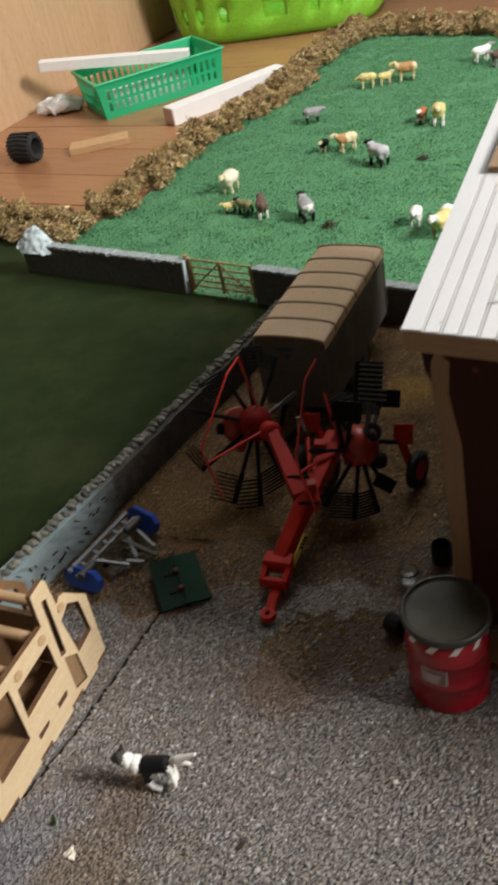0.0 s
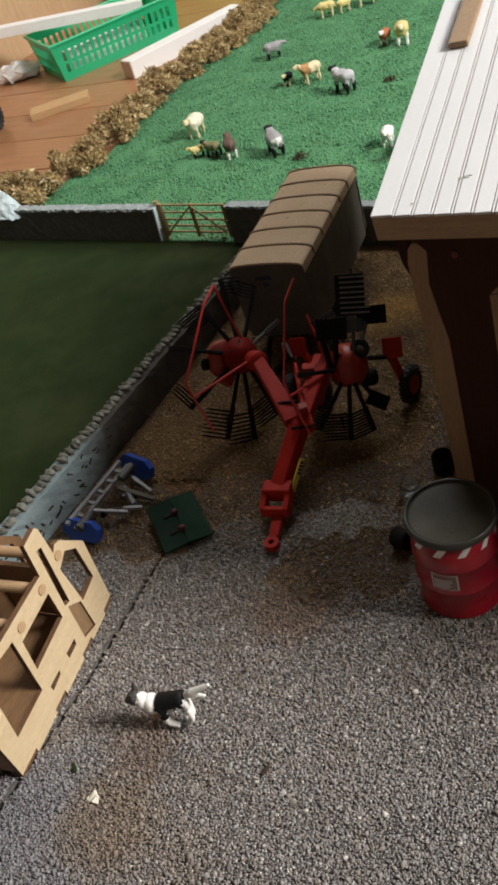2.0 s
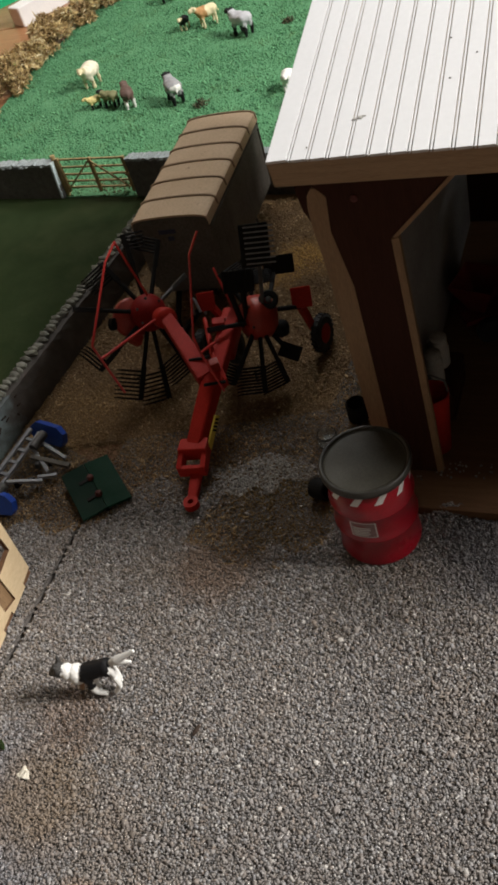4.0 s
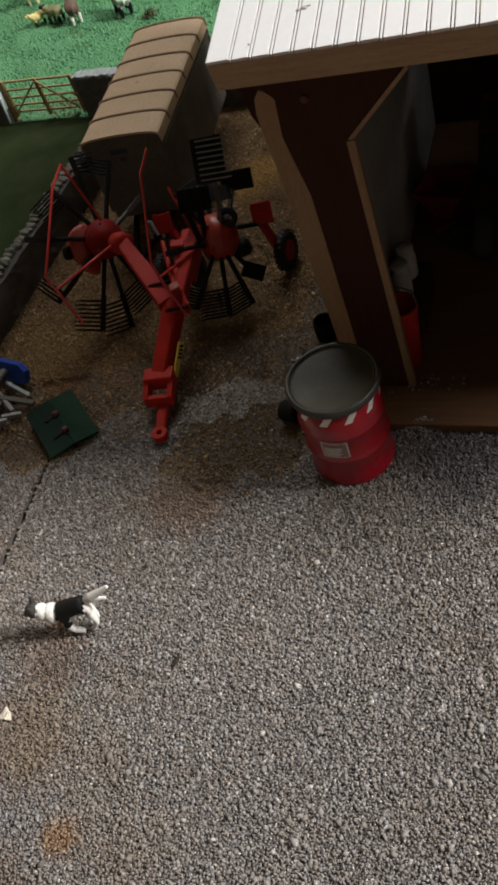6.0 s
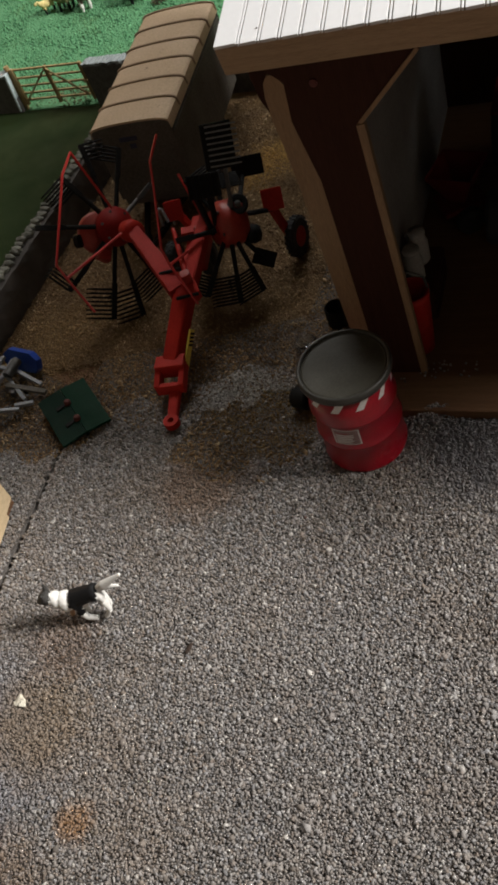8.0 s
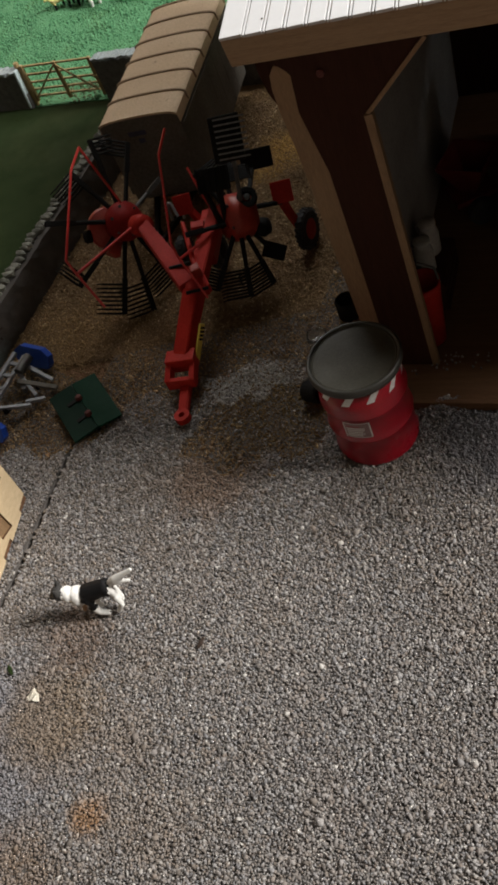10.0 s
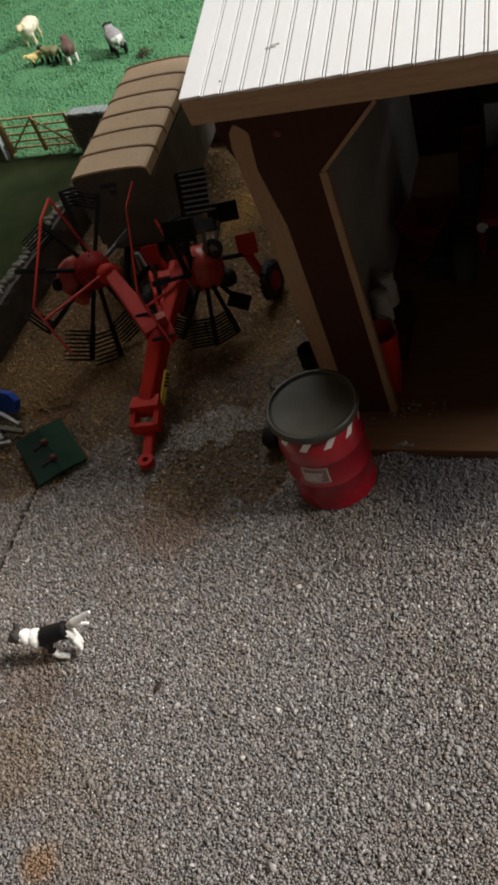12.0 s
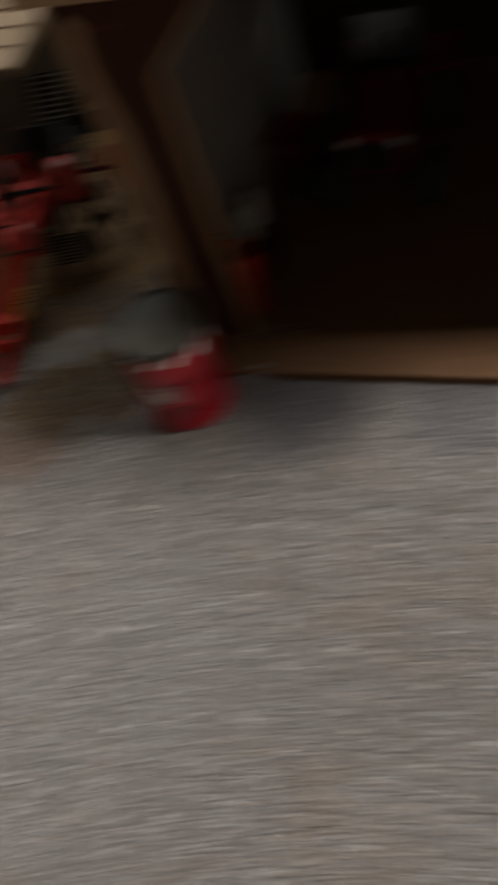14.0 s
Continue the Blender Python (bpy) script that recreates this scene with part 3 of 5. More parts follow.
p = p[inside(p, poly_f)]
s = rng.lognormal(math.log(.0015), .35, len(p))
sz = np.stack([s, s * rng.uniform(.6, 1, len(p)), s * rng.uniform(.5, 1.1, len(p))], 1)
hz = np.array([.003 * noise.noise(Vector((x, y, 0)) * 9) for x, y in p])
c = np.concatenate([p, (hz + .0004)[:, None]], 1)
tagged(scatter("grass_flock", c.astype(np.float32), sz.astype(np.float32), OCT_V, OCT_F, M_FLOCK, 6, .35), "short bright green flock grass on the pasture", "grass", kind="stuff")

# ---- dry moss hedges round the pasture ----
def hedge(pts, n, width, height, seed, label):
    """A row of ragged clumps of moss, each a shell of small flakes."""
    r = np.random.default_rng(seed)
    pts = np.array(pts)
    step = np.diff(pts, axis=0)
    seg = np.linalg.norm(step, axis=1)
    cum = np.concatenate([[0], np.cumsum(seg)])
    m = int(cum[-1] / .0046)
    t = np.linspace(0, cum[-1], m) + r.uniform(-.004, .004, m)
    k = np.clip(np.searchsorted(cum, t) - 1, 0, len(seg) - 1)
    nrm = np.stack([-step[k, 1], step[k, 0]], 1) / seg[k][:, None]
    rad = r.uniform(.008, .019, m)
    off = r.uniform(-1, 1, m) * (width / 2 - rad * .8)
    mid = np.stack([np.interp(t, cum, pts[:, 0]), np.interp(t, cum, pts[:, 1])], 1) + nrm * off[:, None]
    lift = rad * .35 + r.uniform(0, 1, m) ** 1.6 * (height - rad) * (1 - (2 * off / width) ** 2)
    own = r.choice(m, n, p=rad ** 2 / (rad ** 2).sum())
    d = r.normal(size=(n, 3))
    d[:, 2] = np.abs(d[:, 2]) * 1.1 - .25
    d /= np.linalg.norm(d, axis=1, keepdims=True)
    c = np.concatenate([mid, lift[:, None]], 1)[own] + d * (rad[own] * r.uniform(.72, 1.15, n))[:, None]
    c[:, 2] = np.clip(c[:, 2], 0, None)
    s = r.lognormal(math.log(.0022), .4, n)
    sz = np.stack([s * r.uniform(1, 2, n), s * r.uniform(.4, 1, n), s], 1)
    ob = scatter("hedge", c.astype(np.float32), sz.astype(np.float32), LEAF_V, LEAF_F, M_MOSS, seed, .4)
    return tagged(ob, label, "hedge", "moss hedges", "stuff")


hedge([(-1.0, 1.10), (-.75, .995), (-.6, .925), (-.52, .925)], 60000, .12, .05, 1, "hedge of dry tan moss behind the dark lawn")
hedge([(-.52, .955), (-.475, 1.05), (-.43, 1.19), (-.362, 1.335), (-.275, 1.455), (-.222, 1.56), (-.175, 1.75), (-.1, 1.92)], 110000, .09, .05, 2, "long hedge of dry tan moss along the pasture")
hedge([(-.1, 1.92), (.0, 1.92), (.1, 1.85), (.24, 1.75), (.42, 1.6)], 50000, .095, .05, 3, "hedge of dry brown moss at the pasture end")

# ---- stone wall beside the yard ----
WA = Vector((-.41, .03)) - U1 * .13
WLEN = .13 + .588
wall_ang = math.degrees(math.atan2(U1.y, U1.x))
ywall = thing("stone_wall", at(WA.x, WA.y, 0, 0, 0, wall_ang), "pale blue-grey painted stone wall with rough coping stones beside the yard", "wall")
bm = bmesh.new()
box(bm, (WLEN, .018, .042), at(WLEN / 2, -.011, .016))
bmesh.ops.subdivide_edges(bm, edges=[e for e in bm.edges if e.calc_length() > .3], cuts=90, use_grid_fill=True)
bmesh.ops.subdivide_edges(bm, edges=[e for e in bm.edges if abs(e.verts[0].co.x - e.verts[1].co.x) < 1e-6 and abs(e.verts[0].co.z - e.verts[1].co.z) > .02], cuts=6, use_grid_fill=True)
for v in bm.verts:
    v.co.y += .0016 * noise.noise(v.co * 130) + .0012 * noise.noise(v.co * 40)
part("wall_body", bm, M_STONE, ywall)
random.seed(12)
marks = bmesh.new()
for _ in range(64):
    x_, z_ = .09 + .26 * random.random() ** 1.3, random.uniform(.006, .033)
    box(marks, (random.uniform(.0025, .0066), .0014, random.uniform(.0008, .0015)), at(x_, -.0205 + .0016 * noise.noise(Vector((x_, -.02, z_)) * 130) + .0012 * noise.noise(Vector((x_, -.02, z_)) * 40), z_, 0, random.choice((0, 0, 80, 35, -30)) + random.uniform(-15, 15), 0))
tagged(part("joint_marks", marks, M_GAP, ywall, "short dark cracks between stones"), kind="stuff")
random.seed(11)
cope = []
for k in range(6):
    bm = blob(bmesh.new(), (0, 0, 0), (.0046, .0070, .0031), sub=1)
    for v in bm.verts:
        v.co += Vector([noise.noise(v.co * 190 + Vector((k * 7, j * 3, 0))) for j in range(3)]) * .0017
    bmesh.ops.recalc_face_normals(bm, faces=bm.faces)
    me = bpy.data.meshes.new("coping_stone")
    bm.to_mesh(me)
    bm.free()
    me.materials.append(M_COPING)
    cope.append(me)
x = .004
while x < WLEN:
    step = random.uniform(.0052, .0086)
    shared("coping_stone", random.choice(cope), ywall,
           at(x, -.0095 + random.uniform(-.0018, .0018), .0388 + random.uniform(-.0008, .001), random.uniform(-5, 5), random.uniform(-7, 7), random.uniform(-14, 14))
           @ Matrix.Diagonal((step / .0088, random.uniform(.9, 1.12), random.uniform(.75, 1.2), 1)))
    x += step


# ---- dark walls of the pasture, with a white top ----
def dark_wall(a, b, h, label, group="dark pasture walls"):
    a, b = Vector(a), Vector(b)
    ln = (b - a).length
    t = thing("field_wall", at(a.x, a.y, 0, 0, 0, math.degrees(math.atan2(b.y - a.y, b.x - a.x))), label, "wall", group)
    bm = mkbox((ln, .014, h), at(ln / 2, 0, h / 2 - .003))
    bmesh.ops.subdivide_edges(bm, edges=[e for e in bm.edges if e.calc_length() > ln * .8], cuts=max(6, int(ln / .005)), use_grid_fill=True)
    bmesh.ops.subdivide_edges(bm, edges=[e for e in bm.edges if abs(e.verts[0].co.z - e.verts[1].co.z) > .02], cuts=8, use_grid_fill=True)
    for v in bm.verts:
        v.co.y += .0006 * noise.noise(v.co * 110 + Vector((a.x, 0, 0)))
    part("wall_body", bm, M_DARKWALL, t)
    bm = mkbox((ln + .002, .0150, .0040), at(ln / 2, 0, h - .0014), .0008)
    bmesh.ops.subdivide_edges(bm, edges=[e for e in bm.edges if e.calc_length() > ln * .6], cuts=max(8, int(ln / .003)), use_grid_fill=True)
    for v in bm.verts:
        v.co += Vector((0, .003 * noise.noise(v.co * 210), .0018 * noise.noise(v.co * 260 + Vector((3, 5, a.x)))))
    part("capping", bm, M_CAPPING, t, "rough pale plaster capping")
    return t, ln


t, ln = dark_wall((-.59, .788), (-.306, .6535), .047, "dark stone wall with crumbling white top beside the gate")
bm = bmesh.new()
random.seed(5)
rod(bm, (.030, -.001, .041), (.036, .001, .074), .037, .005, 16)
for i in range(26):
    u_ = random.uniform(0, .056)
    blob(bm, (u_, random.uniform(-.008, .006), .04 + random.uniform(0, .022) * max(0, 1 - abs(u_ - .03) / .03)), [random.uniform(.003, .006) for _ in range(3)], sub=1)
bmesh.ops.scale(bm, vec=(1, .7, 1), verts=bm.verts)
bm = fuse(bm, .0014, 1)
for v in bm.verts:
    v.co += Vector([noise.noise(v.co * 120 + Vector((j * 9, 0, 0))) for j in range(3)]) * .0035
part("plaster_lump", bm, M_PLASTER, t, "broken white plaster lump")
part("end_post", mkbox((.0032, .0165, .049), at(ln - .001, 0, .024, 0, 5, 0), .0012), M_PLASTER, t, "whitened wall end")
dark_wall((-.203, .6035), (-.09, .548), .05, "short dark stone wall behind the trailer")
dark_wall((-.085, .5455), (.33, .345), .05, "dark stone wall between trailer and shed")

# ---- field gate ----
GA, GB = Vector((-.3015, .6515)), Vector((-.2065, .605))
GL = (GB - GA).length
gate = thing("field_gate", at(GA.x, GA.y, .004, 0, 0, math.degrees(math.atan2(GB.y - GA.y, GB.x - GA.x))), "rusty brown barred field gate, closed between two walls", "gate")
for x in (.003, GL * .5, GL - .003):
    part("upright", mkbox((.0042, .0036, .047), at(x, 0, .0235), .0005), M_GATE, gate)
for i, z in enumerate((.006, .0148, .0242, .0342, .0448)):
    part("rail", mkbox((GL - .0055, .0024, .0021), at(GL / 2, .001, z), .0004), M_GATE, gate)
for x0, x1 in ((.006, GL * .49), (GL - .006, GL * .51)):
    part("brace", bar(bmesh.new(), (x0, -.0016, .006 if x0 < .05 else .006), (x1, -.0016, .0435), .0016, .002), M_GATE, gate)
part("hinge_post", rod(bmesh.new(), (-.004, .002, -.008), (-.004, .002, .05), .0032), M_GATE, gate)
part("latch", mkbox((.006, .003, .003), at(GL - .002, -.003, .024), .0005), M_GATE, gate)

# ---- livestock trailer ----
TA = 90 - 17
trailer = thing("livestock_trailer", at(-.1295, .3255, 0, 0, 0, TA), "model livestock trailer with a ribbed tan roof and grey-brown sides", "trailer")
TL, TW = .197, .0775       # long along x, wide along y
bm = mkbox((TL - .004, TW - .003, .078), at(TL / 2, 0, .06), .003)
part("body", bm, M_TRBODY, trailer)
prof = []
for i in range(17):
    a = math.pi * i / 16
    y = -math.cos(a) * TW / 2
    prof.append((y, .0965 + .0115 * (math.sin(a) ** .3)))
bm = bmesh.new()
rows = []
for i in range(2):
    rows.append([bm.verts.new((i * TL, y, z)) for y, z in prof] + [bm.verts.new((i * TL, y, z - .002)) for y, z in prof[::-1]])
n = len(rows[0])
for i in range(n):
    bm.faces.new((rows[0][i], rows[0][(i + 1) % n], rows[1][(i + 1) % n], rows[1][i]))
bm.faces.new(rows[0][::-1])
bm.faces.new(rows[1])
roof = part("roof", bm, M_TRROOF, trailer, "tan ribbed roof")
for k in range(1, 7):
    x = k * (TL - .003) / 6
    bm = bmesh.new()
    pts = [(x, y * 1.004, z + .0005) for y, z in prof]
    for a, b in zip(pts, pts[1:]):
        rod(bm, a, b, .0012, seg=6)
    part("roof_rib", bm, M_TRRIB, roof)
# gable ends under the roof
for x in (.0015, TL - .0015):
    bm = bmesh.new()
    f = [bm.verts.new((x - .0012, y * .985, z - .0021)) for y, z in prof] + [bm.verts.new((x - .0012, TW * .49, .03)), bm.verts.new((x - .0012, -TW * .49, .03))]
    face = bm.faces.new(f)
    ext = bmesh.ops.extrude_face_region(bm, geom=[face])
    bmesh.ops.translate(bm, verts=[v for v in ext["geom"] if isinstance(v, bmesh.types.BMVert)], vec=(.0022, 0, 0))
    part("end_panel", bm, M_TRBODY, trailer)
for y, z, w in ((.005, .0915, .017), (.003, .084, .006)):
    part("decal", mkbox((.0006, w, .0042), at(-.0002, y, z)), M_TRBLUE, trailer, "dark blue worn marking")
for y in (-TW / 2 + .001, TW / 2 - .001):
    for k in range(9):
        part("side_rib", mkbox((.0022, .0022, .07), at(.012 + k * .0216, y * .963, .058), .0004), M_TRBODY, trailer)
    part("side_rail", mkbox((TL - .006, .0026, .003), at(TL / 2, y, .09), .0005), M_TRBODY, trailer)
for x in (.075, .113):
    for s in (-1, 1):
        w = part("wheel", lathe([(.006, -.005), (.0145, -.005), (.0158, -.003), (.0158, .003), (.0145, .005), (.006, .005)], 28), M_RUBBER, trailer)
        w.matrix_basis = at(x, s * (TW / 2 - .0075), .0158, 90, 0, 0)
        part("rim", lathe([(.002, -.0052), (.0085, -.0054), (.0085, .0054), (.002, .0052)], 20), M_GREYARM, w)
    part("axle", rod(bmesh.new(), (x, -TW / 2 + .01, .0158), (x, TW / 2 - .01, .0158), .0022), M_BLACKPL, trailer)
part("chassis", mkbox((TL - .02, .03, .006), at(TL / 2, 0, .0185), .001), M_BLACKPL, trailer)
for s in (-1, 1):
    part("drawbar", bar(bmesh.new(), (.01, s * .02, .018), (-.055, s * .003, .015), .004, .005), M_BLACKPL, trailer)
part("jockey_wheel", lathe([(.002, -.002), (.006, -.002), (.006, .002), (.002, .002)], 18), M_BLACKPL, trailer).matrix_basis = at(-.03, .012, .006, 90, 0, 20)

# ---- twin-rotor hay rake ----
rake = thing("hay_rake", at(-.1, .2, 0), "red model twin-rotor hay rake with black tines parked on sawdust", "hay rake")
RO = Vector((-.1, .2, 0))


def R(p):
    return Vector(p) - RO


def quad_beam(name, a, b, w0, h0, w1, h1, mat=M_RED, label=""):
    """A tapered box beam."""
    a, b = R(a), R(b)
    x = (b - a).normalized()
    side = Vector((0, 0, 1)).cross(x).normalized()
    up = x.cross(side)
    bm = bmesh.new()
    rings = []
    for p, w, h in ((a, w0, h0), (b, w1, h1)):
        rings.append([bm.verts.new(p + side * (sx * w / 2) + up * (sy * h / 2)) for sx, sy in ((-1, -1), (1, -1), (1, 1), (-1, 1))])
    for i in range(4):
        bm.faces.new((rings[0][i], rings[0][(i + 1) % 4], rings[1][(i + 1) % 4], rings[1][i]))
    bm.faces.new(rings[0][::-1])
    bm.faces.new(rings[1])
    bmesh.ops.bevel(bm, geom=list(bm.edges), offset=.0008, segments=2, affect="EDGES")
    return part(name, bm, mat, rake, label)


HX = Vector((.22, .975, 0))          # along the drawbar
HY = Vector((.975, -.22, 0))
# drawbar: eye, tongue, open box, beam
eye_c = Vector((-.1395, .0625, .005))
bm = bmesh.new()
seg = 24
for ring in range(1):
    outer, inner = .0062, .0024
    vs = []
    for zz in (-.0028, .0028):
        vs.append([[bm.verts.new(R(eye_c) + HX * (r * math.cos(2 * math.pi * i / seg)) + HY * (r * math.sin(2 * math.pi * i / seg)) + Vector((0, 0, zz))) for i in range(seg)] for r in (inner, outer)])
    for i in range(seg):
        j = (i + 1) % seg
        bm.faces.new((vs[0][0][i], vs[0][0][j], vs[0][1][j], vs[0][1][i]))
        bm.faces.new((vs[1][0][i], vs[1][1][i], vs[1][1][j], vs[1][0][j]))
        bm.faces.new((vs[0][1][i], vs[0][1][j], vs[1][1][j], vs[1][1][i]))
        bm.faces.new((vs[0][0][i], vs[1][0][i], vs[1][0][j], vs[0][0][j]))
part("hitch_eye", bm, M_RED, rake, "red towing eye")
quad_beam("tongue", eye_c + HX * .0055 + Vector((0, 0, 0)), eye_c + HX * .028 + Vector((0, 0, .004)), .0075, .0055, .009, .006)
bc = eye_c + HX * .036 - HY * .0025 + Vector((0, 0, .0105))
fr = bmesh.new()
for s in (-1, 1):
    bar(fr, R(bc + HY * (s * .0100) - HX * .009 - Vector((0, 0, .002))), R(bc + HY * (s * .0100) + HX * .011 + Vector((0, 0, .004))), .0045, .0095, bevel=.0006)
bar(fr, R(bc - HX * .0085 - HY * .0118 - Vector((0, 0, .0025))), R(bc - HX * .0085 + HY * .0118 - Vector((0, 0, .0025))), .004, .0095, bevel=.0006)
bar(fr, R(bc + HX * .0095 - HY * .0120 + Vector((0, 0, .0035))), R(bc + HX * .0095 + HY * .0120 + Vector((0, 0, .0035))), .0125, .013, bevel=.0010)
part("hitch_box", fr, M_RED, rake, "open red hitch box")
J = Vector((-.1084, .1514, .0462))
beam = quad_beam("drawbar", bc + HX * .011 + Vector((0, 0, .003)), J, .0125, .0125, .0138, .0145)
bm = bmesh.new()
a, b = bc + HX * .012 + HY * .0112 + Vector((0, 0, .001)), J + HY * .0085 - HX * .022 - Vector((0, 0, .006))
bar(bm, R(a.lerp(b, -.04)), R(a.lerp(b, .78)), .0016, .0055)
part("decal", bm, M_YELLOW, beam, "yellow decal strip")
bm = bmesh.new()
for k in range(4):
    q = a.lerp(b, .40 + .085 * k)
    bar(bm, R(q + HY * .0010), R(q + HY * .0010 + (b - a).normalized() * .0018), .0006, .0042)
part("decal_print", bm, M_BLACKPL, beam, "black unreadable bars on the decal")
part("joint_block", mkbox((.0165, .019, .016), at(*(R(J + HX * .006)), 22, 0, 12), .002), M_RED, rake)
quad_beam("rotor_arm", J + HX * .004 + Vector((-.004, 0, .002)), (-.1404, .22, .0714), .0158, .0135, .0105, .0105)
quad_beam("rotor_arm", J + HX * .006 + Vector((.003, 0, .002)), (-.0785, .2195, .0635), .0118, .011, .0095, .0095)
quad_beam("cross_arm", (-.0785, .219, .063), (-.0565, .2035, .060), .008, .008, .007, .007)
part("arm_knuckle", lathe([(.003, -.0075), (.0085, -.007), (.0095, 0), (.0085, .007), (.003, .0075)], 22), M_RED, rake, smooth=True).matrix_basis = at(*R((-.142, .222, .0708)), 75, 0, 40)
# centre frame, plates and carrying wheels
part("centre_frame", mkbox((.018, .06, .012), at(*R((-.092, .215, .044)), 0, 0, -12), .0015), M_RED, rake)
part("side_plate", mkbox((.0155, .0022, .0165), at(*R((-.1055, .2371, .0665)), -30, 0, -8), .0006), M_RED, rake, "flat red plate")
part("plate_post", bar(bmesh.new(), R((-.1035, .239, .062)), R((-.097, .236, .046)), .006, .004), M_RED, rake)
for k, (dx, dy, dz) in enumerate(((0, 0, 0), (.013, -.008, .004), (.004, -.02, -.004))):
    part("bracket", mkbox((.012, .009, .008), at(*R((-.098 + dx, .218 + dy, .054 + dz)), 15 * k, 10, 20 * k), .001), M_RED if k != 1 else M_ORANGE, rake)
bm = bmesh.new()
wire(bm, [R((-.121, .246, .05)), R((-.119, .244, .068)), R((-.115, .238, .071)), R((-.112, .23, .062))], .0013)
wire(bm, [R((-.112, .25, .045)), R((-.108, .247, .066)), R((-.1, .238, .066))], .0012)
part("hydraulic_hose", bm, M_GREYPL, rake, "grey bent hoses")


def wheel_on(parent, c, r, w, rot, rim_mat):
    prof = [(r * .42, -w / 2), (r * .88, -w / 2), (r, -w * .3), (r, w * .3), (r * .88, w / 2), (r * .42, w / 2)]
    ob = part("wheel", lathe(prof, 30), M_RUBBER, parent)
    ob.matrix_basis = Matrix.Translation(c) @ rot
    bm = bmesh.new()
    for i in range(22):
        a = 2 * math.pi * i / 22
        for s in (-1, 1):
            box(bm, (r * .09, r * .13, w * .42), at(r * 1.0 * math.cos(a + s * .07), r * 1.0 * math.sin(a + s * .07), s * w * .2, 0, 0, math.degrees(a)))
    part("tread", bm, M_RUBBER, ob)
    part("rim", lathe([(r * .1, -w * .52), (r * .3, -w * .54), (r * .52, -w * .5), (r * .52, w * .5), (r * .3, w * .54), (r * .1, w * .52)], 24), rim_mat, ob, "red wheel rim")
    return ob


axle = Vector((.87, -.49, .06)).to_track_quat("Z", "Y").to_matrix().to_4x4()
wheel_on(rake, R((-.0135, .2189, .0172)), .0168, .0075, axle, M_RED)
wheel_on(rake, R((-.1235, .247, .014)), .014, .009, Matrix.Rotation(radians(90), 4, "Y") @ Matrix.Rotation(radians(18), 4, "X"), M_BLACKPL)
wheel_on(rake, R((-.093, .232, .014)), .014, .009, Matrix.Rotation(radians(90), 4, "Y") @ Matrix.Rotation(radians(18), 4, "X"), M_BLACKPL)
quad_beam("wheel_arm", (-.0255, .2125, .056), (-.0185, .2195, .0172), .0075, .006, .006, .005)
part("reflector_plate", mkbox((.0170, .0022, .0175), at(*R((-.0232, .2135, .0635)), -32, 2, -6), .0006), M_RED, rake, "flat red plate")
bm = rod(bmesh.new(), R((-.055, .204, .066)), R((-.025, .2118, .0555)), .0021)
part("plate_stay", bm, M_BLACKPL, rake)


def rotor(c, n, arms, hub):
    """A hub with hanging arms, each with a comb of straight tines at its tip."""
    c, n = Vector(c), Vector(n).normalized()
    e1 = Vector((0, 0, 1)).cross(n).normalized()
    e2 = n.cross(e1)
    m = Matrix((e1, e2, n)).transposed().to_4x4()
    m.translation = R(c)
    rot = part("rotor_hub", lathe(hub, 36), M_HUBRED, rake, "red rotor gearbox", smooth=True)
    rot.matrix_basis = m
    for a, ln, drop, prongs, grey in arms:  # prongs below nought point the other way
        ca, sa = math.cos(radians(a)), math.sin(radians(a))
        bm = bmesh.new()
        p0 = Vector((ca * .010, sa * .010, -.004))
        p1 = Vector((ca * ln, sa * ln, -drop))
        rod(bm, p0, p1, .0021, .0017, 10)
        t_dir = Vector((sa, -ca, 0)) * (1 if prongs >= 0 else -1)
        bar(bm, p0.lerp(p1, .55) + Vector((0, 0, .0006)), p1 + Vector((0, 0, .0006)), .0044, .003, bevel=.0005)
        arm = part("tine_arm", bm, M_GREYARM if grey else M_BLACKPL, rake, "grey arm with hanging tines" if grey else "")
        arm.matrix_basis = m
        # a stack of thin straight prongs standing off the arm's end, with a short hook
        tine = None
        for k in range(abs(prongs)):
            q = p0.lerp(p1, .99 - .052 * k)
            if tine is None:
                bm = bmesh.new()
                d1 = t_dir * .0195 - Vector((0, 0, .003))
                rod(bm, (0, 0, 0), d1, .0011, .0009, 6)
                rod(bm, d1, t_dir * .0225 - Vector((0, 0, .0075)), .0007, .0005, 6)
                tine = part("tine", bm, M_BLACKPL, arm)
                tine.matrix_basis = Matrix.Translation(q)
            else:
                shared("tine", tine.data, arm, Matrix.Translation(q))
    return rot


HUB1 = [(.003, -.012), (.0145, -.0115), (.0165, -.009), (.0168, -.003), (.0145, .0005), (.0105, .003), (.0075, .0065), (.002, .0075)]
A1 = [(99, .0585, .0116, -7, False), (72, .0715, .0116, 5, False), (44.5, .0675, .0116, -5, False), (8.7, .0525, .0116, 0, True), (144, .066, .0116, 0, False),
      (-165, .067, .0116, 4, False), (-130, .0775, .0116, 8, False), (-110, .079, .0116, 8, False), (-84.5, .066, .0116, 8, False)]
rot1 = rotor((-.1561, .2385, .069), (.528, -.688, .498), A1, HUB1)
part("hub_flange", lathe([(.004, -.005), (.0165, -.0045), (.0182, -.0015), (.0182, .0015), (.0165, .004), (.004, .0045)], 32), M_ORANGE, rot1, "worn orange-red hub flange", smooth=True).matrix_basis = at(-.0112, .0035, -.0155)
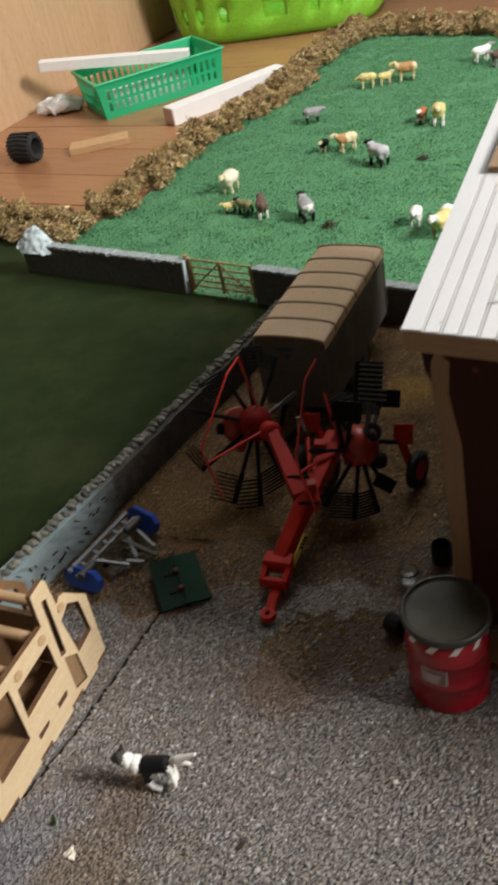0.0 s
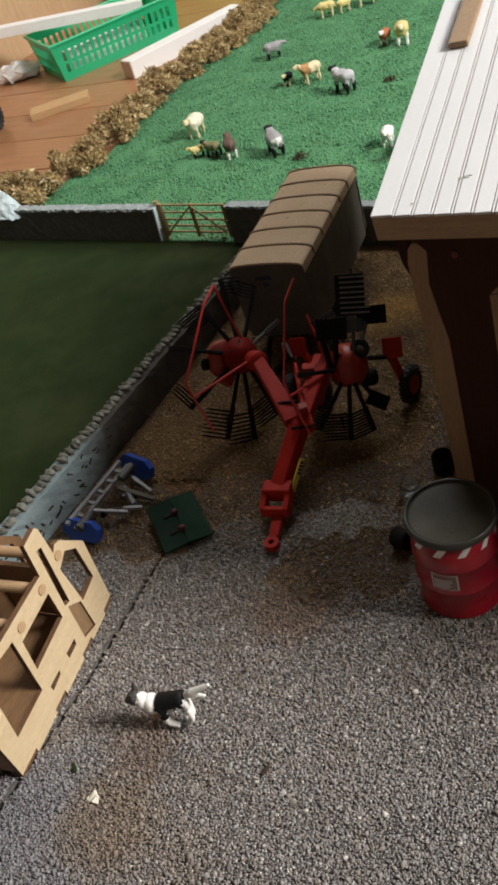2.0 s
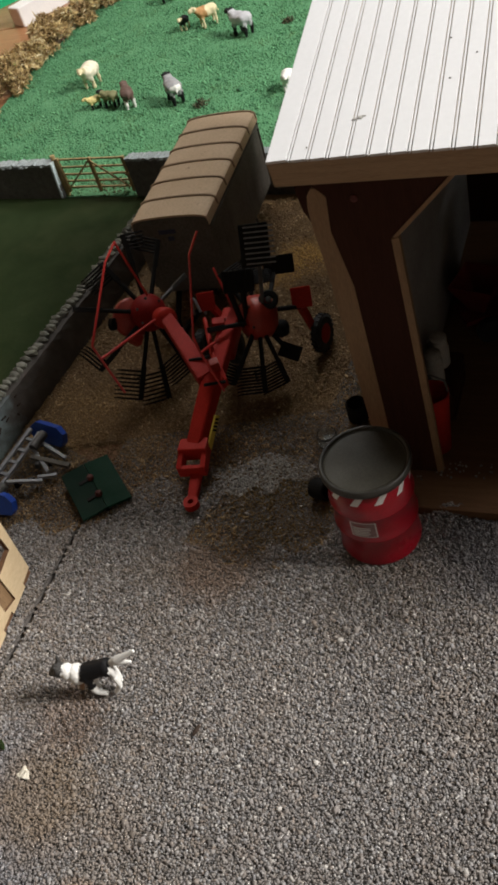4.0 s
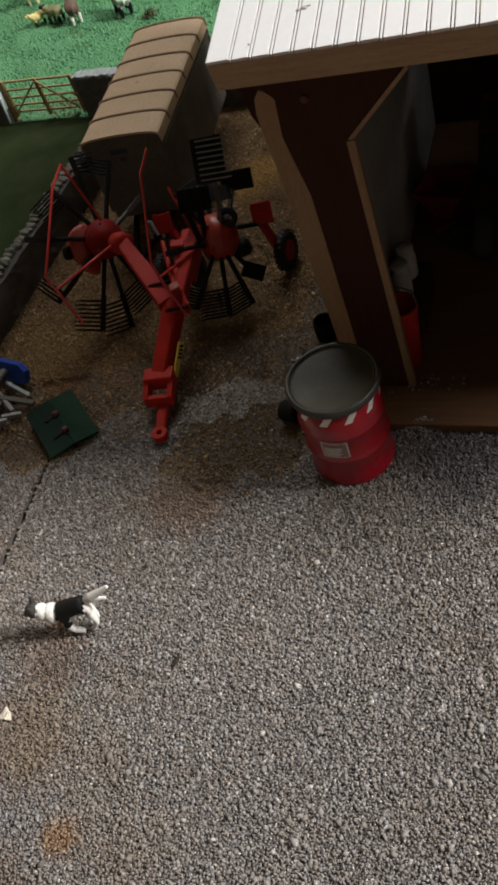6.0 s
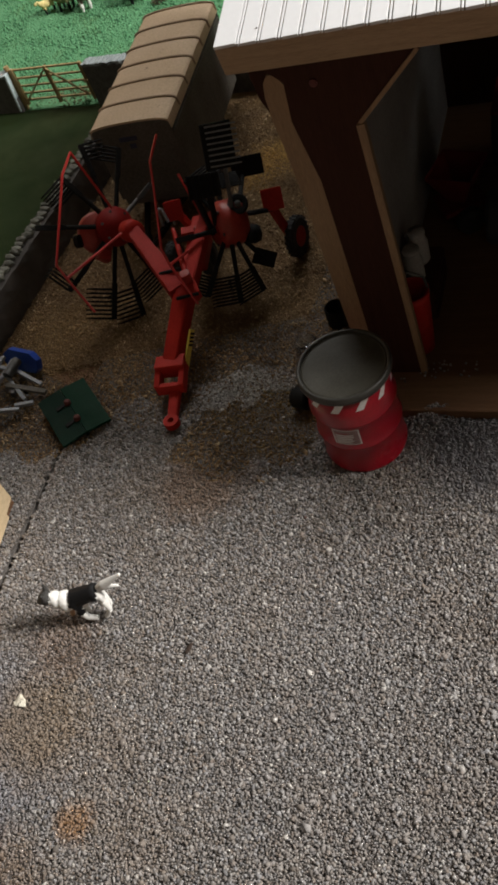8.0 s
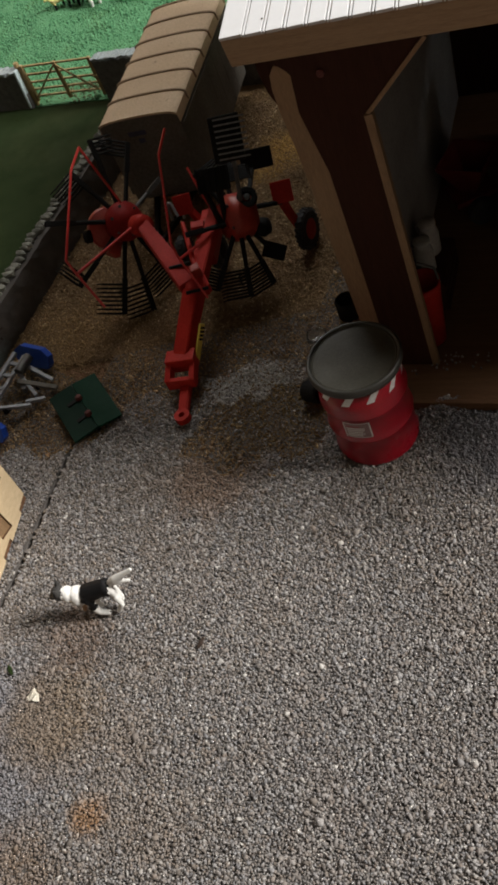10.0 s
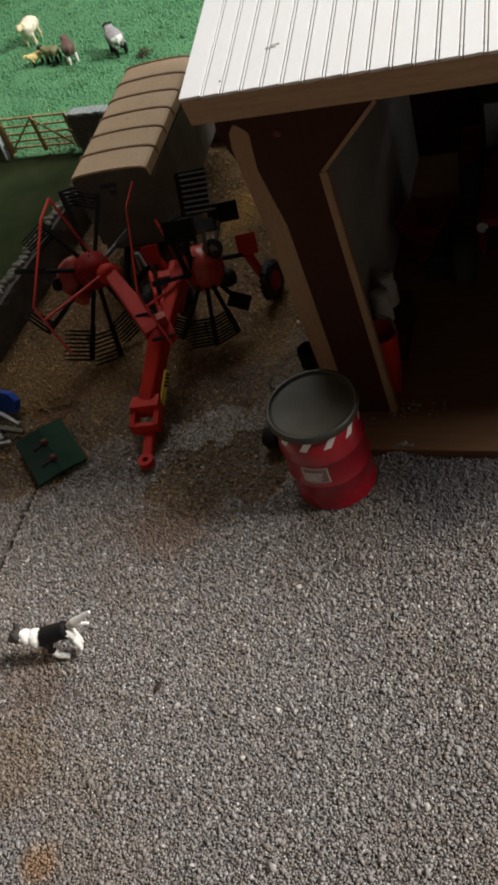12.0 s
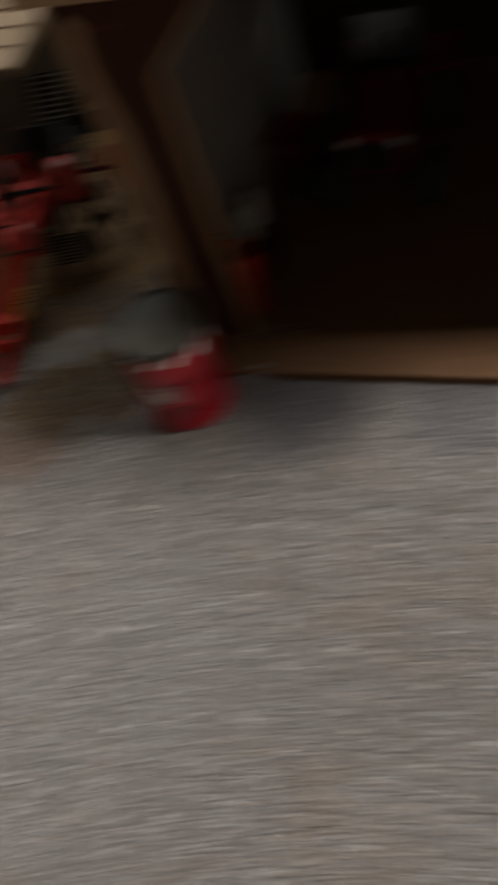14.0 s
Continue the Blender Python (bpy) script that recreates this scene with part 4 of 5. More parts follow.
part("hub_lug", mkbox((.010, .012, .009), at(-.021, -.013, -.013, 8, 12, 35), .002), M_ORANGE, rot1)
part("hub_clip", lathe([(.001, -.003), (.0055, -.002), (.0055, .002), (.001, .003)], 18), M_BLACKPL, rot1).matrix_basis = at(-.031, .009, -.012, 20, 40, 0)
for k in range(6):
    part("hub_bolt", lathe([(.0003, 0), (.0013, .0001), (.0013, .0011), (.0003, .0013)], 8), M_GREYARM, rot1).matrix_basis = at(.0125 * math.cos(k * 1.047 + .3), .0125 * math.sin(k * 1.047 + .3), .0012, 0, 0, 0)
HUB2 = [(.003, -.010), (.0095, -.0095), (.0105, -.006), (.0105, -.001), (.007, .002), (.002, .003)]
A2 = [(101, .0515, .010, 7, False), (88, .0475, .010, 7, False), (75, .044, .010, 7, False), (165, .044, .004, 0, False), (-138, .0575, .012, 7, False),
      (-111, .0600, .012, 9, False), (-90, .0570, .012, 9, False)]
rot2 = rotor((-.0611, .195, .065), (.25, -.65, .72), A2, HUB2)
casing = part("gearbox", lathe([(.002, -.0135), (.010, -.013), (.0165, -.010), (.0188, -.005), (.0190, .006), (.0175, .0105), (.0125, .0132), (.002, .0138)], 36), M_ORANGE, rake, "worn orange-red gearbox casing", smooth=True)
casing.matrix_basis = Matrix.Translation(R((-.0615, .2045, .0605))) @ Vector((-.86, -.38, .34)).to_track_quat("Z", "Y").to_matrix().to_4x4()
for k in range(5):
    part("casing_bolt", lathe([(.0003, 0), (.0014, .0001), (.0014, .0012), (.0003, .0014)], 8), M_GREYARM, casing).matrix_basis = at(.0148 * math.cos(k * 1.257), .0148 * math.sin(k * 1.257), .0118)
part("gear_ring", lathe([(.0036, -.0026), (.0072, -.0026), (.0083, -.001), (.0083, .0018), (.0072, .003), (.0043, .003), (.0036, .0018)], 28, cap=False), M_BLACKPL, rake, "black ring on the gearbox").matrix_basis = at(*R((-.0495, .2024, .0765)), 42, 8, 0)
part("ring_pin", lathe([(.0005, -.004), (.0026, -.004), (.0026, .003), (.0005, .0035)], 14), M_GREYARM, rake).matrix_basis = at(*R((-.0495, .2024, .0765)), 42, 8, 0)
part("drive_knob", lathe([(.002, -.006), (.0065, -.005), (.008, 0), (.0065, .005), (.002, .006)], 22), M_BLACKPL, rake, smooth=True).matrix_basis = at(*R((-.0455, .1965, .0495)), 80, 0, 70)
part("mud_flap", mkbox((.019, .0022, .013), at(*R((-.0425, .188, .0300)), -40, 34, -8), .0008), M_BLACKPL, rake)
part("flap_arm", rod(bmesh.new(), R((-.0440, .1885, .0310)), R((-.0560, .1960, .0520)), .0021, seg=10), M_BLACKPL, rake)
PACK = at(*R((-.0680, .1945, .1065)), -30, 4, -8)
for a, b in (((-.0775, .1960, .0990), (-.0755, .1989, .0593)), ((-.0665, .1950, .0970), (-.0717, .1994, .0616))):
    part("pack_arm", bar(bmesh.new(), R(a), R(b), .0036, .0036, bevel=.0006), M_BLACKPL, rake)
pack = part("tine_pack", mkbox((.0255, .0035, .0180), PACK, .0012), M_BLACKPL, rake, "block of folded black tines")
for k in range(6):
    part("pack_rib", mkbox((.0010, .0022, .019), PACK @ at(-.0115 + k * .0046, -.0024, 0), .0003), M_BLACKPL, pack)

# pins, bolts and stays about the joints
for dx, dy, dz in ((0, .010, .004), (.004, -.008, .006), (-.006, .018, .014)):
    part("pin", rod(bmesh.new(), R(J + Vector((dx - .009, dy, dz))), R(J + Vector((dx + .009, dy - .002, dz))), .0014, seg=10), M_BLACKPL, rake)
part("lift_ram", rod(bmesh.new(), R(J + Vector((.006, .008, .012))), R((-.108, .216, .064)), .0024, .0018, 12), M_RED, rake)
part("ram_bracket", mkbox((.008, .007, .012), at(*R(J + Vector((.006, .006, .012))), 15, 0, 12), .0012), M_ORANGE, rake)
for s in (-1, 1):
    part("side_lug", mkbox((.0022, .012, .011), at(*R(J + HX * .006 + HY * (s * .0098)), 22, 0, 12), .0006), M_RED, rake)

# thin red guard rails
G1 = [(-.156, .2183, .1548), (-.1653, .2036, .1479), (-.188, .1538, .108), (-.1849, .1498, .0966), (-.1744, .1364, .069)]
guard = part("guard_rail", wire(bmesh.new(), [R(p) for p in G1], .00098), M_REDROD, rake, "thin red guard rail")
part("guard_stay", wire(bmesh.new(), [R(G1[3]), R((-.146, .2235, .0725))], .0012), M_REDROD, guard)
part("guard_stay", wire(bmesh.new(), [R(G1[0]), R((-.153, .240, .086))], .0010), M_REDROD, guard)
G2 = [(-.0901, .2185, .1457), (-.1006, .2064, .1333), (-.1047, .1934, .1158), (-.1121, .1641, .0854), (-.1098, .1572, .0742), (-.0981, .1369, .0463)]
guard = part("guard_rail", wire(bmesh.new(), [R(p) for p in G2], .00098), M_REDROD, rake, "thin red guard rail")
part("guard_stay", wire(bmesh.new(), [R(G2[4]), R((-.098, .190, .058))], .0012), M_REDROD, guard)
part("guard_stay", wire(bmesh.new(), [R((-.091, .243, .094)), R((-.08, .212, .062))], .0011), M_REDROD, guard)

# raised comb and plate at the back of the second rotor
cm = at(*R((-.0445, .1966, .1331)), -36, 3, -8)
comb = part("raised_comb", mkbox((.0235, .0030, .0330), cm @ at(-.0030, .001, 0), .0010), M_BLACKPL, rake, "black holder of a raised comb")
for k in range(8):
    part("tine", bar(bmesh.new(), (0, 0, 0), (.0235, -.001, -.0006), .0011, .0011), M_SLAT, comb).matrix_basis = cm @ at(-.0105, -.0014, .0140 - .0040 * k)
part("comb_bar", bar(bmesh.new(), R((-.0462, .1975, .1240)), R((-.0545, .1990, .0780)), .0032, .0030, bevel=.0005), M_GREYARM, rake, "grey bar carrying the raised comb")
pm_ = at(*R((-.0375, .2584, .0713)), -30, 2, -8)
part("rear_plate", mkbox((.027, .0024, .0165), pm_, .0008), M_BLACKPL, rake, "dull black plate")
part("plate_bar", bar(bmesh.new(), R((-.043, .257, .066)), R((-.056, .207, .056)), .0034, .0030, bevel=.0005), M_BLACKPL, rake)

# ---- red drum ----
drum = thing("drum", at(0, 0, 0, 0, 0, 0), "red drum with dull tin lid and striped band on gravel", "drum")
prof = [(.0262, 0), (.0283, .0008), (.0287, .0022), (.0279, .0038), (.0279, .0245), (.0287, .0258), (.0291, .0272), (.0287, .0286), (.0279, .030), (.0279, .0475),
        (.0287, .0488), (.0291, .0502), (.0287, .0516), (.0279, .053), (.0279, .0765)]
part("shell", lathe(prof, 72), M_DRUM, drum, smooth=True)
lid = part("lid", lathe([(.0284, .0735), (.0302, .0738), (.0306, .0752), (.0304, .0785), (.0294, .0796), (.0281, .0792), (.0276, .0778)], 72, cap=False), M_LIDRIM, drum, "rolled tin rim", smooth=True)
part("lid_face", lathe([(.0277, .0760), (.0277, .0776), (.0268, .0779), (.0262, .0775), (.002, .0776)], 72), M_LID, lid, "dull grey-green tin lid face")
for k in range(11):
    bm = bmesh.new()
    rows = []
    for i in range(7):
        a = radians(-90 + k * 32.7 + 6) + i * .19 / 6
        rows.append([bm.verts.new((.02815 * math.cos(a + s), .02815 * math.sin(a + s), z)) for s, z in ((-.11, .0635), (.11, .0735))])
    for a, b in zip(rows, rows[1:]):
        bm.faces.new((a[0], b[0], b[1], a[1]))
    part("stripe", bm, M_WHITEBAND, drum, "slanting white stripe")


def curved_patch(a0, a1, z0, z1, r, n=8):
    bm = bmesh.new()
    rows = [[bm.verts.new((r * math.cos(a0 + (a1 - a0) * i / n), r * math.sin(a0 + (a1 - a0) * i / n), z)) for z in (z0, z1)] for i in range(n + 1)]
    for a, b in zip(rows, rows[1:]):
        bm.faces.new((a[0], b[0], b[1], a[1]))
    return bm


LA0, LA1 = radians(-131), radians(-94)
lab = part("label", curved_patch(LA0, LA1, .0315, .0465, .0281), M_WHITEBAND, drum, "white printed label")
part("label_field", curved_patch(LA0 + .03, LA1 - .03, .0322, .0458, .02822), M_LABEL, lab, "grey label print")
random.seed(3)
for k in range(6):
    w = random.uniform(.6, 1)
    part("print_bar", curved_patch(LA0 + .07, LA0 + .07 + (LA1 - LA0 - .14) * w, .0335 + k * .0018, .0344 + k * .0018, .02832, 5), M_WHITEBAND if k < 5 else M_DRUM, lab)

# ---- small black bits beside the drum ----
t = thing("bottle_top", at(-.037, .046, 0, 0, 0, 20), "small black plastic bottle top lying beside the drum", "bottle top")
part("cap_body", lathe([(.003, -.007), (.0075, -.007), (.0082, -.005), (.0082, .006), (.007, .007), (.0062, .007), (.006, -.004), (.001, -.004)], 24), M_BLACKPL, t).matrix_basis = at(0, 0, .0082, 78, 0, 30)
part("cap_tab", mkbox((.008, .004, .013), at(.012, -.014, .0065, 12, 8, 25), .001), M_BLACKPL, t)
t = thing("plastic_cup", at(.002, .121, 0, 0, 0, -15), "black plastic cup standing against the shed post", "cup")
part("cap_body", lathe([(.0085, 0), (.0088, .016), (.0078, .0175), (.0072, .0168), (.007, .003), (.001, .003)], 24), M_BLACKPL, t)
t = thing("clear_cup", at(-.026, .1, 0, 0, 0, 30), "clear plastic cup lying behind the drum", "cup")
part("cap_body", lathe([(.0065, 0), (.0085, .001), (.009, .010), (.0075, .0115), (.0068, .0105), (.0066, .002), (.001, .002)], 24), M_CLEAR, t)

# ---- open-fronted shed ----
SF, SB = Vector((.93, -.368)), Vector((.368, .93))
SANG = math.degrees(math.atan2(SF.y, SF.x))
RC = Vector((-.015, .032))           # front corner of the roof
SLOPE = math.atan2(.075, .4)
shed = thing("shed", at(RC.x, RC.y, 0, 0, 0, SANG), "open-fronted wooden shed with a white boarded roof and dark brown posts", "shed")
RL, RD, RZ = .405, .46, .279
ROOF_DIRT = (.0448, .028)
rm = at(0, 0, RZ, math.degrees(SLOPE), 0, 0)
part("floor_board", mkbox((.392, .36, .0065), at(.012 + .196, -.0005 + .18, .0030), .0008), M_FLOORWOOD, shed, "brown wooden floor board")
fl_edge = part("floor_edge", mkbox((.392, .0035, .0085), at(.012 + .196, -.0026, .0036), .0008), M_FLOORWOOD, shed)
SKEW = .049                           # the boards run a little out of square
bm = mkbox((RL, RD - .0083, .009), at(RL / 2, RD / 2 + .0041, -.0056), .0006)
for v in bm.verts:
    v.co.x -= SKEW * v.co.y
bm.transform(rm)
roof = part("roof", bm, M_GROOVE, shed, "dull tan board under the white roof planks")
part("fascia", mkbox((RL, .008, .0155), rm @ at(RL / 2, .0041, -.0096), .001), M_ROOFTAN, shed, "bare brown front edge")
bw, pitch, first = .0081, .01045, .0126
random.seed(9)
b0 = part("roof_board", mkbox((first - .0012, RD, .0017), None, .0002), M_ROOFWHITE, shed)
b0.matrix_basis = rm @ at(.0002, 0, -.0009, 0, 0, math.degrees(SKEW)) @ at((first - .0012) / 2, RD / 2, 0)
board_me = bead_me = None
for k in range(37):
    x = first + k * pitch
    if board_me is None:
        b1 = part("roof_board", mkbox((bw, RD, .0017), None, .0002), M_ROOFWHITE, shed)
        b2 = part("roof_bead", mkbox((.0010, RD, .0016), None, .0002), M_ROOFWHITE, shed)
        board_me, bead_me = b1.data, b2.data
    else:
        b1, b2 = shared("roof_board", board_me, shed, Matrix()), shared("roof_bead", bead_me, shed, Matrix())
    b2.matrix_basis = rm @ at(x, 0, -.0010, 0, 0, math.degrees(SKEW)) @ at(0, RD / 2, 0)
    b1.matrix_basis = rm @ at(x + pitch / 2, 0, -.0009 + random.uniform(-.00005, .00005), 0, 0, math.degrees(SKEW)) @ at(0, RD / 2, 0)
# left corner post: a dark face board with slanting brackets and a tan board beside it
out = [(.0578, .006), (.0514, .209), (.088, .247), (.094, .262), (-.001, .262), (.001, .250), (.0114, .243), (.0167, .238), (.0152, .215), (.0178, .200), (.0225, .175), (.0240, .130), (.0262, .060), (.0272, .006)]
post = part("post_board", plate_with_holes(out, [], .006), M_DARKBROWN, shed, "dark brown shaped post board")
post.matrix_basis = at(0, .0317, 0)
for (x0, z0), (x1, z1), w_ in zip(out[:2], out[1:3], (.0044, .0022)):
    part("board_edge", bar(bmesh.new(), (x0 + .0010, .003, z0), (x1 + .0010, .0022, z1), .0072, w_), M_TANPLY, post, "tan plywood edge")
tan = [(.0150, .004), (.0138, .050), (.0118, .090), (.0098, .130), (.0086, .165), (.0066, .195), (.0046, .215), (.0040, .230), (.0052, .2385), (.0085, .2432), (.0125, .2425), (.0165, .2365), (.0150, .215), (.0176, .200), (.0223, .175), (.0238, .130), (.0260, .060), (.0270, .004)]
sp = part("side_board", plate_with_holes(tan, [], .007), M_TANPLY, shed, "tan wavy side board of the post")
sp.matrix_basis = at(0, .0322, 0)
br = plate_with_holes([(-.0035, .262), (-.0042, .238), (-.0024, .225), (.0015, .2155), (.0075, .205), (.02, .22), (.02, .262)], [], .004)
bp = part("bracket", br, M_DARKBROWN, shed, "dark brown slanting bracket")
bp.matrix_basis = at(0, .0398, 0)
# closed sides and back, dark within
def gable(name, y0, y1, x, thick, mat, label=""):
    """An upright panel cut to the roof's slope."""
    top = .2668
    ob = part(name, plate_with_holes([(y0, .0065), (y1, .0065), (y1, top + .1875 * y1), (y0, top + .1875 * y0)], [], thick), mat, shed, label)
    ob.matrix_basis = at(x, 0, 0, 0, 0, 90)
    return ob


gable("side_panel", .045, .354, .035, .006, M_GREYPANEL, "grey inner side panel")
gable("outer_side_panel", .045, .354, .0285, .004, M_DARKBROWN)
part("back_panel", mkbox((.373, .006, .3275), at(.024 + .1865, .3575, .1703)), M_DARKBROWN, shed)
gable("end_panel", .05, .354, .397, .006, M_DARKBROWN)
part("lintel", mkbox((.3, .006, .02), at(.246, .0345, .261), .001), M_DARKBROWN, shed)
for k in range(3):
    part("rafter", mkbox((.008, .33, .01), rm @ at(.1 + .075 * k, .2, -.016), .001), M_DARKBROWN, shed)
# dull screws in the post board
for x, z in ((.038, .240), (.066, .254)):
    part("screw", lathe([(.0005, 0), (.0022, .0002), (.0022, .001), (.0005, .0014)], 14), M_RUSTBOLT, post).matrix_basis = at(x - .005, -.0002, z - .004, 90, 0, 0)


def S(x, y, z, rz=0):
    """A pose by the shed's own axes."""
    p = RC + SF * x + SB * y
    return at(p.x, p.y, z, 0, 0, SANG + rz)


# machines and tubs inside the shed, deep in shade
trac = thing("tractor", S(.135, .225, .0063, -90), "dark red model tractor parked inside the shed", "tractor")
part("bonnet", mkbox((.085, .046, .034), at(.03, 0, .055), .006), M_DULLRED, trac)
part("cab", mkbox((.05, .05, .06), at(-.035, 0, .09), .005), M_BLACKPL, trac, "black glazed cab")
part("windscreen", mkbox((.0016, .042, .034), at(-.0088, 0, .097, 0, -6, 0), .0004), M_TRGLASS, trac, "dull blue-grey windscreen")
part("grille", mkbox((.0016, .034, .022), at(.0732, 0, .054), .0004), M_BLACKPL, trac)
for s_ in (-1, 1):
    part("headlamp", lathe([(.0004, 0), (.0042, .0003), (.0042, .0016), (.0004, .0022)], 16), M_GREYPL, trac, "grey headlamp").matrix_basis = at(.0722, s_ * .0185, .0655, 0, 90, 0)
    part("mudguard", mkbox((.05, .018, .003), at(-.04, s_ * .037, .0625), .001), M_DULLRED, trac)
part("cab_roof", mkbox((.056, .054, .008), at(-.035, 0, .124), .003), M_BLACKPL, trac)
for x, r, w in ((-.04, .03, .02), (.055, .021, .014)):
    for s in (-1, 1):
        wh = part("wheel", lathe([(r * .5, -w / 2), (r * .9, -w / 2), (r, -w * .3), (r, w * .3), (r * .9, w / 2), (r * .5, w / 2)], 32), M_RUBBER, trac)
        wh.matrix_basis = at(x, s * .037, r, 90, 0, 0)
        part("rim", lathe([(.002, -w * .4), (r * .5, -w * .42), (r * .5, w * .42), (.002, w * .4)], 24), M_RED, wh)
part("exhaust", rod(bmesh.new(), (.02, .012, .07), (.02, .012, .115), .0025), M_BLACKPL, trac)
t = thing("red_shovel_bucket", S(.0535, .0570, .0063, 8), "red metal bucket standing behind the shed post", "bucket")
part("bucket_shell", lathe([(.0095, 0), (.0120, .05), (.0126, .056), (.0114, .0555), (.009, .003), (.001, .003)], 28), M_RED, t, smooth=True)
part("bucket_handle", wire(bmesh.new(), [(-.0122, 0, .052), (-.010, .0, .066), (0, 0, .072), (.010, 0, .066), (.0122, 0, .052)], .0009), M_GREYARM, t)
t = thing("crate", S(.0505, .108, .0063, 0), "dark brown wooden crate standing against the shed side", "crate")
part("crate_body", mkbox((.022, .05, .027), at(0, 0, .0137), .0012), M_DARKBROWN, t)
for k in range(3):
    part("crate_slat", mkbox((.0012, .05, .006), at(.0116, 0, .0045 + k * .009), .0004), M_DARKBROWN, t)
for k, (x, y) in enumerate(((.0480, .1180), (.0470, .0990))):
    t = thing("milk_churn", S(x, y, .0335), "pale grey plastic churn standing on a crate in the shed", "churn", "churns in the shed")
    part("churn_body", lathe([(.006, 0), (.0072, .0018), (.0072, .018), (.0058, .0225), (.0054, .0245), (.0062, .025), (.0062, .028), (.002, .0283)], 26), M_SMUDGE, t, smooth=True)
    part("churn_handle", wire(bmesh.new(), [(-.006, 0, .0265), (-.0084, 0, .0235), (-.0071, 0, .0185)], .0006), M_GREYPL, t)
t = thing("fertilizer_spreader", S(.067, .195, .0063, 30) @ Matrix.Scale(.7, 4), "dull red model spreader standing inside the shed", "spreader")
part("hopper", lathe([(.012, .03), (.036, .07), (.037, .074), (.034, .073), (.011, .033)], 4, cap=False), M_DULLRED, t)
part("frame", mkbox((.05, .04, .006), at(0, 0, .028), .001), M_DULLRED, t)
for s in (-1, 1):
    wh = part("wheel", lathe([(.005, -.005), (.015, -.005), (.016, 0), (.015, .005), (.005, .005)], 24), M_RUBBER, t)
    wh.matrix_basis = at(0, s * .026, .016, 90, 0, 0)
# wood block on the roof
t = thing("wood_block", shed.matrix_world @ rm @ at(.0128, .155, 0, 0, 0, 2), "small brown wooden block lying on the white roof", "block")
part("block_body", mkbox((.0120, .06, .0042), at(0, .03, .0022), .0008), M_TANPLY, t)

# a dirty smudge and specks on the roof boards
t = thing("roof_dirt", shed.matrix_world @ rm @ at(ROOF_DIRT[0], ROOF_DIRT[1], 0), "grey-brown dirt smudge on the white roof boards", "dirt")
random.seed(31)
bm = bmesh.new()
for _ in range(7):
    blob(bm, (random.gauss(0, .0022), random.gauss(0, .0012), .0002), (random.uniform(.0006, .0022), random.uniform(.0004, .001), .0003), sub=1)
part("smudge", bm, M_SMUDGE, t)
for _ in range(5):
    part("speck", blob(bmesh.new(), (random.uniform(-.07, .06), random.uniform(-.04, .06), .0002), (.0006, .0005, .0004), sub=1), M_GAP, t)

# gravel crumbs on the shed floor and a little heap at its edge
random.seed(21)
pts, szs = [], []
for cx_, cy_, n, sp_ in ((.058, .0385, 22, .005), (.085, .032, 9, .006), (.036, .038, 3, .003)):
    for _ in range(n):
        r = random.uniform(.0006, .0010)
        pts.append((cx_ + random.gauss(0, sp_), cy_ + random.gauss(0, sp_ * .7), .0063 + r * .8))
        szs.append((r * 1.2, r, r))
for _ in range(300):
    r = random.uniform(.0008, .0012)
    a = random.gauss(0, .5)
    px_, py_ = .05 + random.gauss(0, .013), .0035 + random.gauss(0, .0035)
    pts.append((px_, py_, .001 + .0075 * math.exp(-((px_ - .05) / .014) ** 2 - ((py_ - .006) / .006) ** 2) * random.uniform(.4, 1)))
    szs.append((r * 1.2, r, r))
tagged(scatter("gravel_crumbs", np.array(pts, np.float32), np.array(szs, np.float32), ICO_V, ICO_F, M_GRAVEL, 8, .25), "stray gravel crumbs on and beside the shed floor", "gravel", kind="stuff")

# ---- wooden toy lorry body of laser-cut plywood ----
ca = math.degrees(math.atan2(.9659, .259))
lorry = thing("toy_lorry", at(-.309, -.115, 0, 0, 0, ca), "unpainted plywood toy lorry body with burnt cut edges on the gravel", "toy lorry")
OUT = [(0, .0045), (.020, .0045), (.020, 0), (.050, 0), (.050, .0045), (.066, .005), (.066, .0005), (.096, .001), (.096, .0055), (.112, .006), (.112, .002), (.136, .003), (.136, .007), (.150, .0085),
       (.152, .04), (.154, .0695), (.134, .0925), (.1285, .0945), (.1235, .0905), (.1232, .117), (.1205, .1205), (.105, .1193), (.1025, .0907), (0, .0915)]
HOLES = [[(.1072, .0510), (.1130, .0492), (.1170, .1045), (.1118, .1066)],
         [(.1242, .0358), (.1448, .0385), (.1442, .0722), (.1335, .0815), (.1212, .0755)],
         [(.0575, .0445), (.0999, .0474), (.1008, .0738), (.0608, .0722)],
         [(.0148, .0283), (.0510, .0288), (.0544, .0810), (.0327, .0838), (.0195, .0685)],
         [(.0848, .0180), (.0968, .0184), (.0980, .0236), (.0848, .0236)], [(.0580, .0170), (.0704, .0185), (.0719, .0220), (.0578, .0225)],
         [(.1070, .0125), (.1218, .0080), (.1218, .0375), (.1090, .0478)]]
PEG_HOLE = [(.1115, .1085), (.1150, .1085), (.1150, .1120), (.1115, .1120)]


def ply_side(y, holes, inward, thick=.0042):
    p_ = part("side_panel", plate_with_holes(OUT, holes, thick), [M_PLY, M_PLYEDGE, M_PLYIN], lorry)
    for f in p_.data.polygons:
        # cut edges burnt; inward faces get the ply with painted shade
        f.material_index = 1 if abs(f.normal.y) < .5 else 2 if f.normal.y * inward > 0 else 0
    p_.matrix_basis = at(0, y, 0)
    return p_


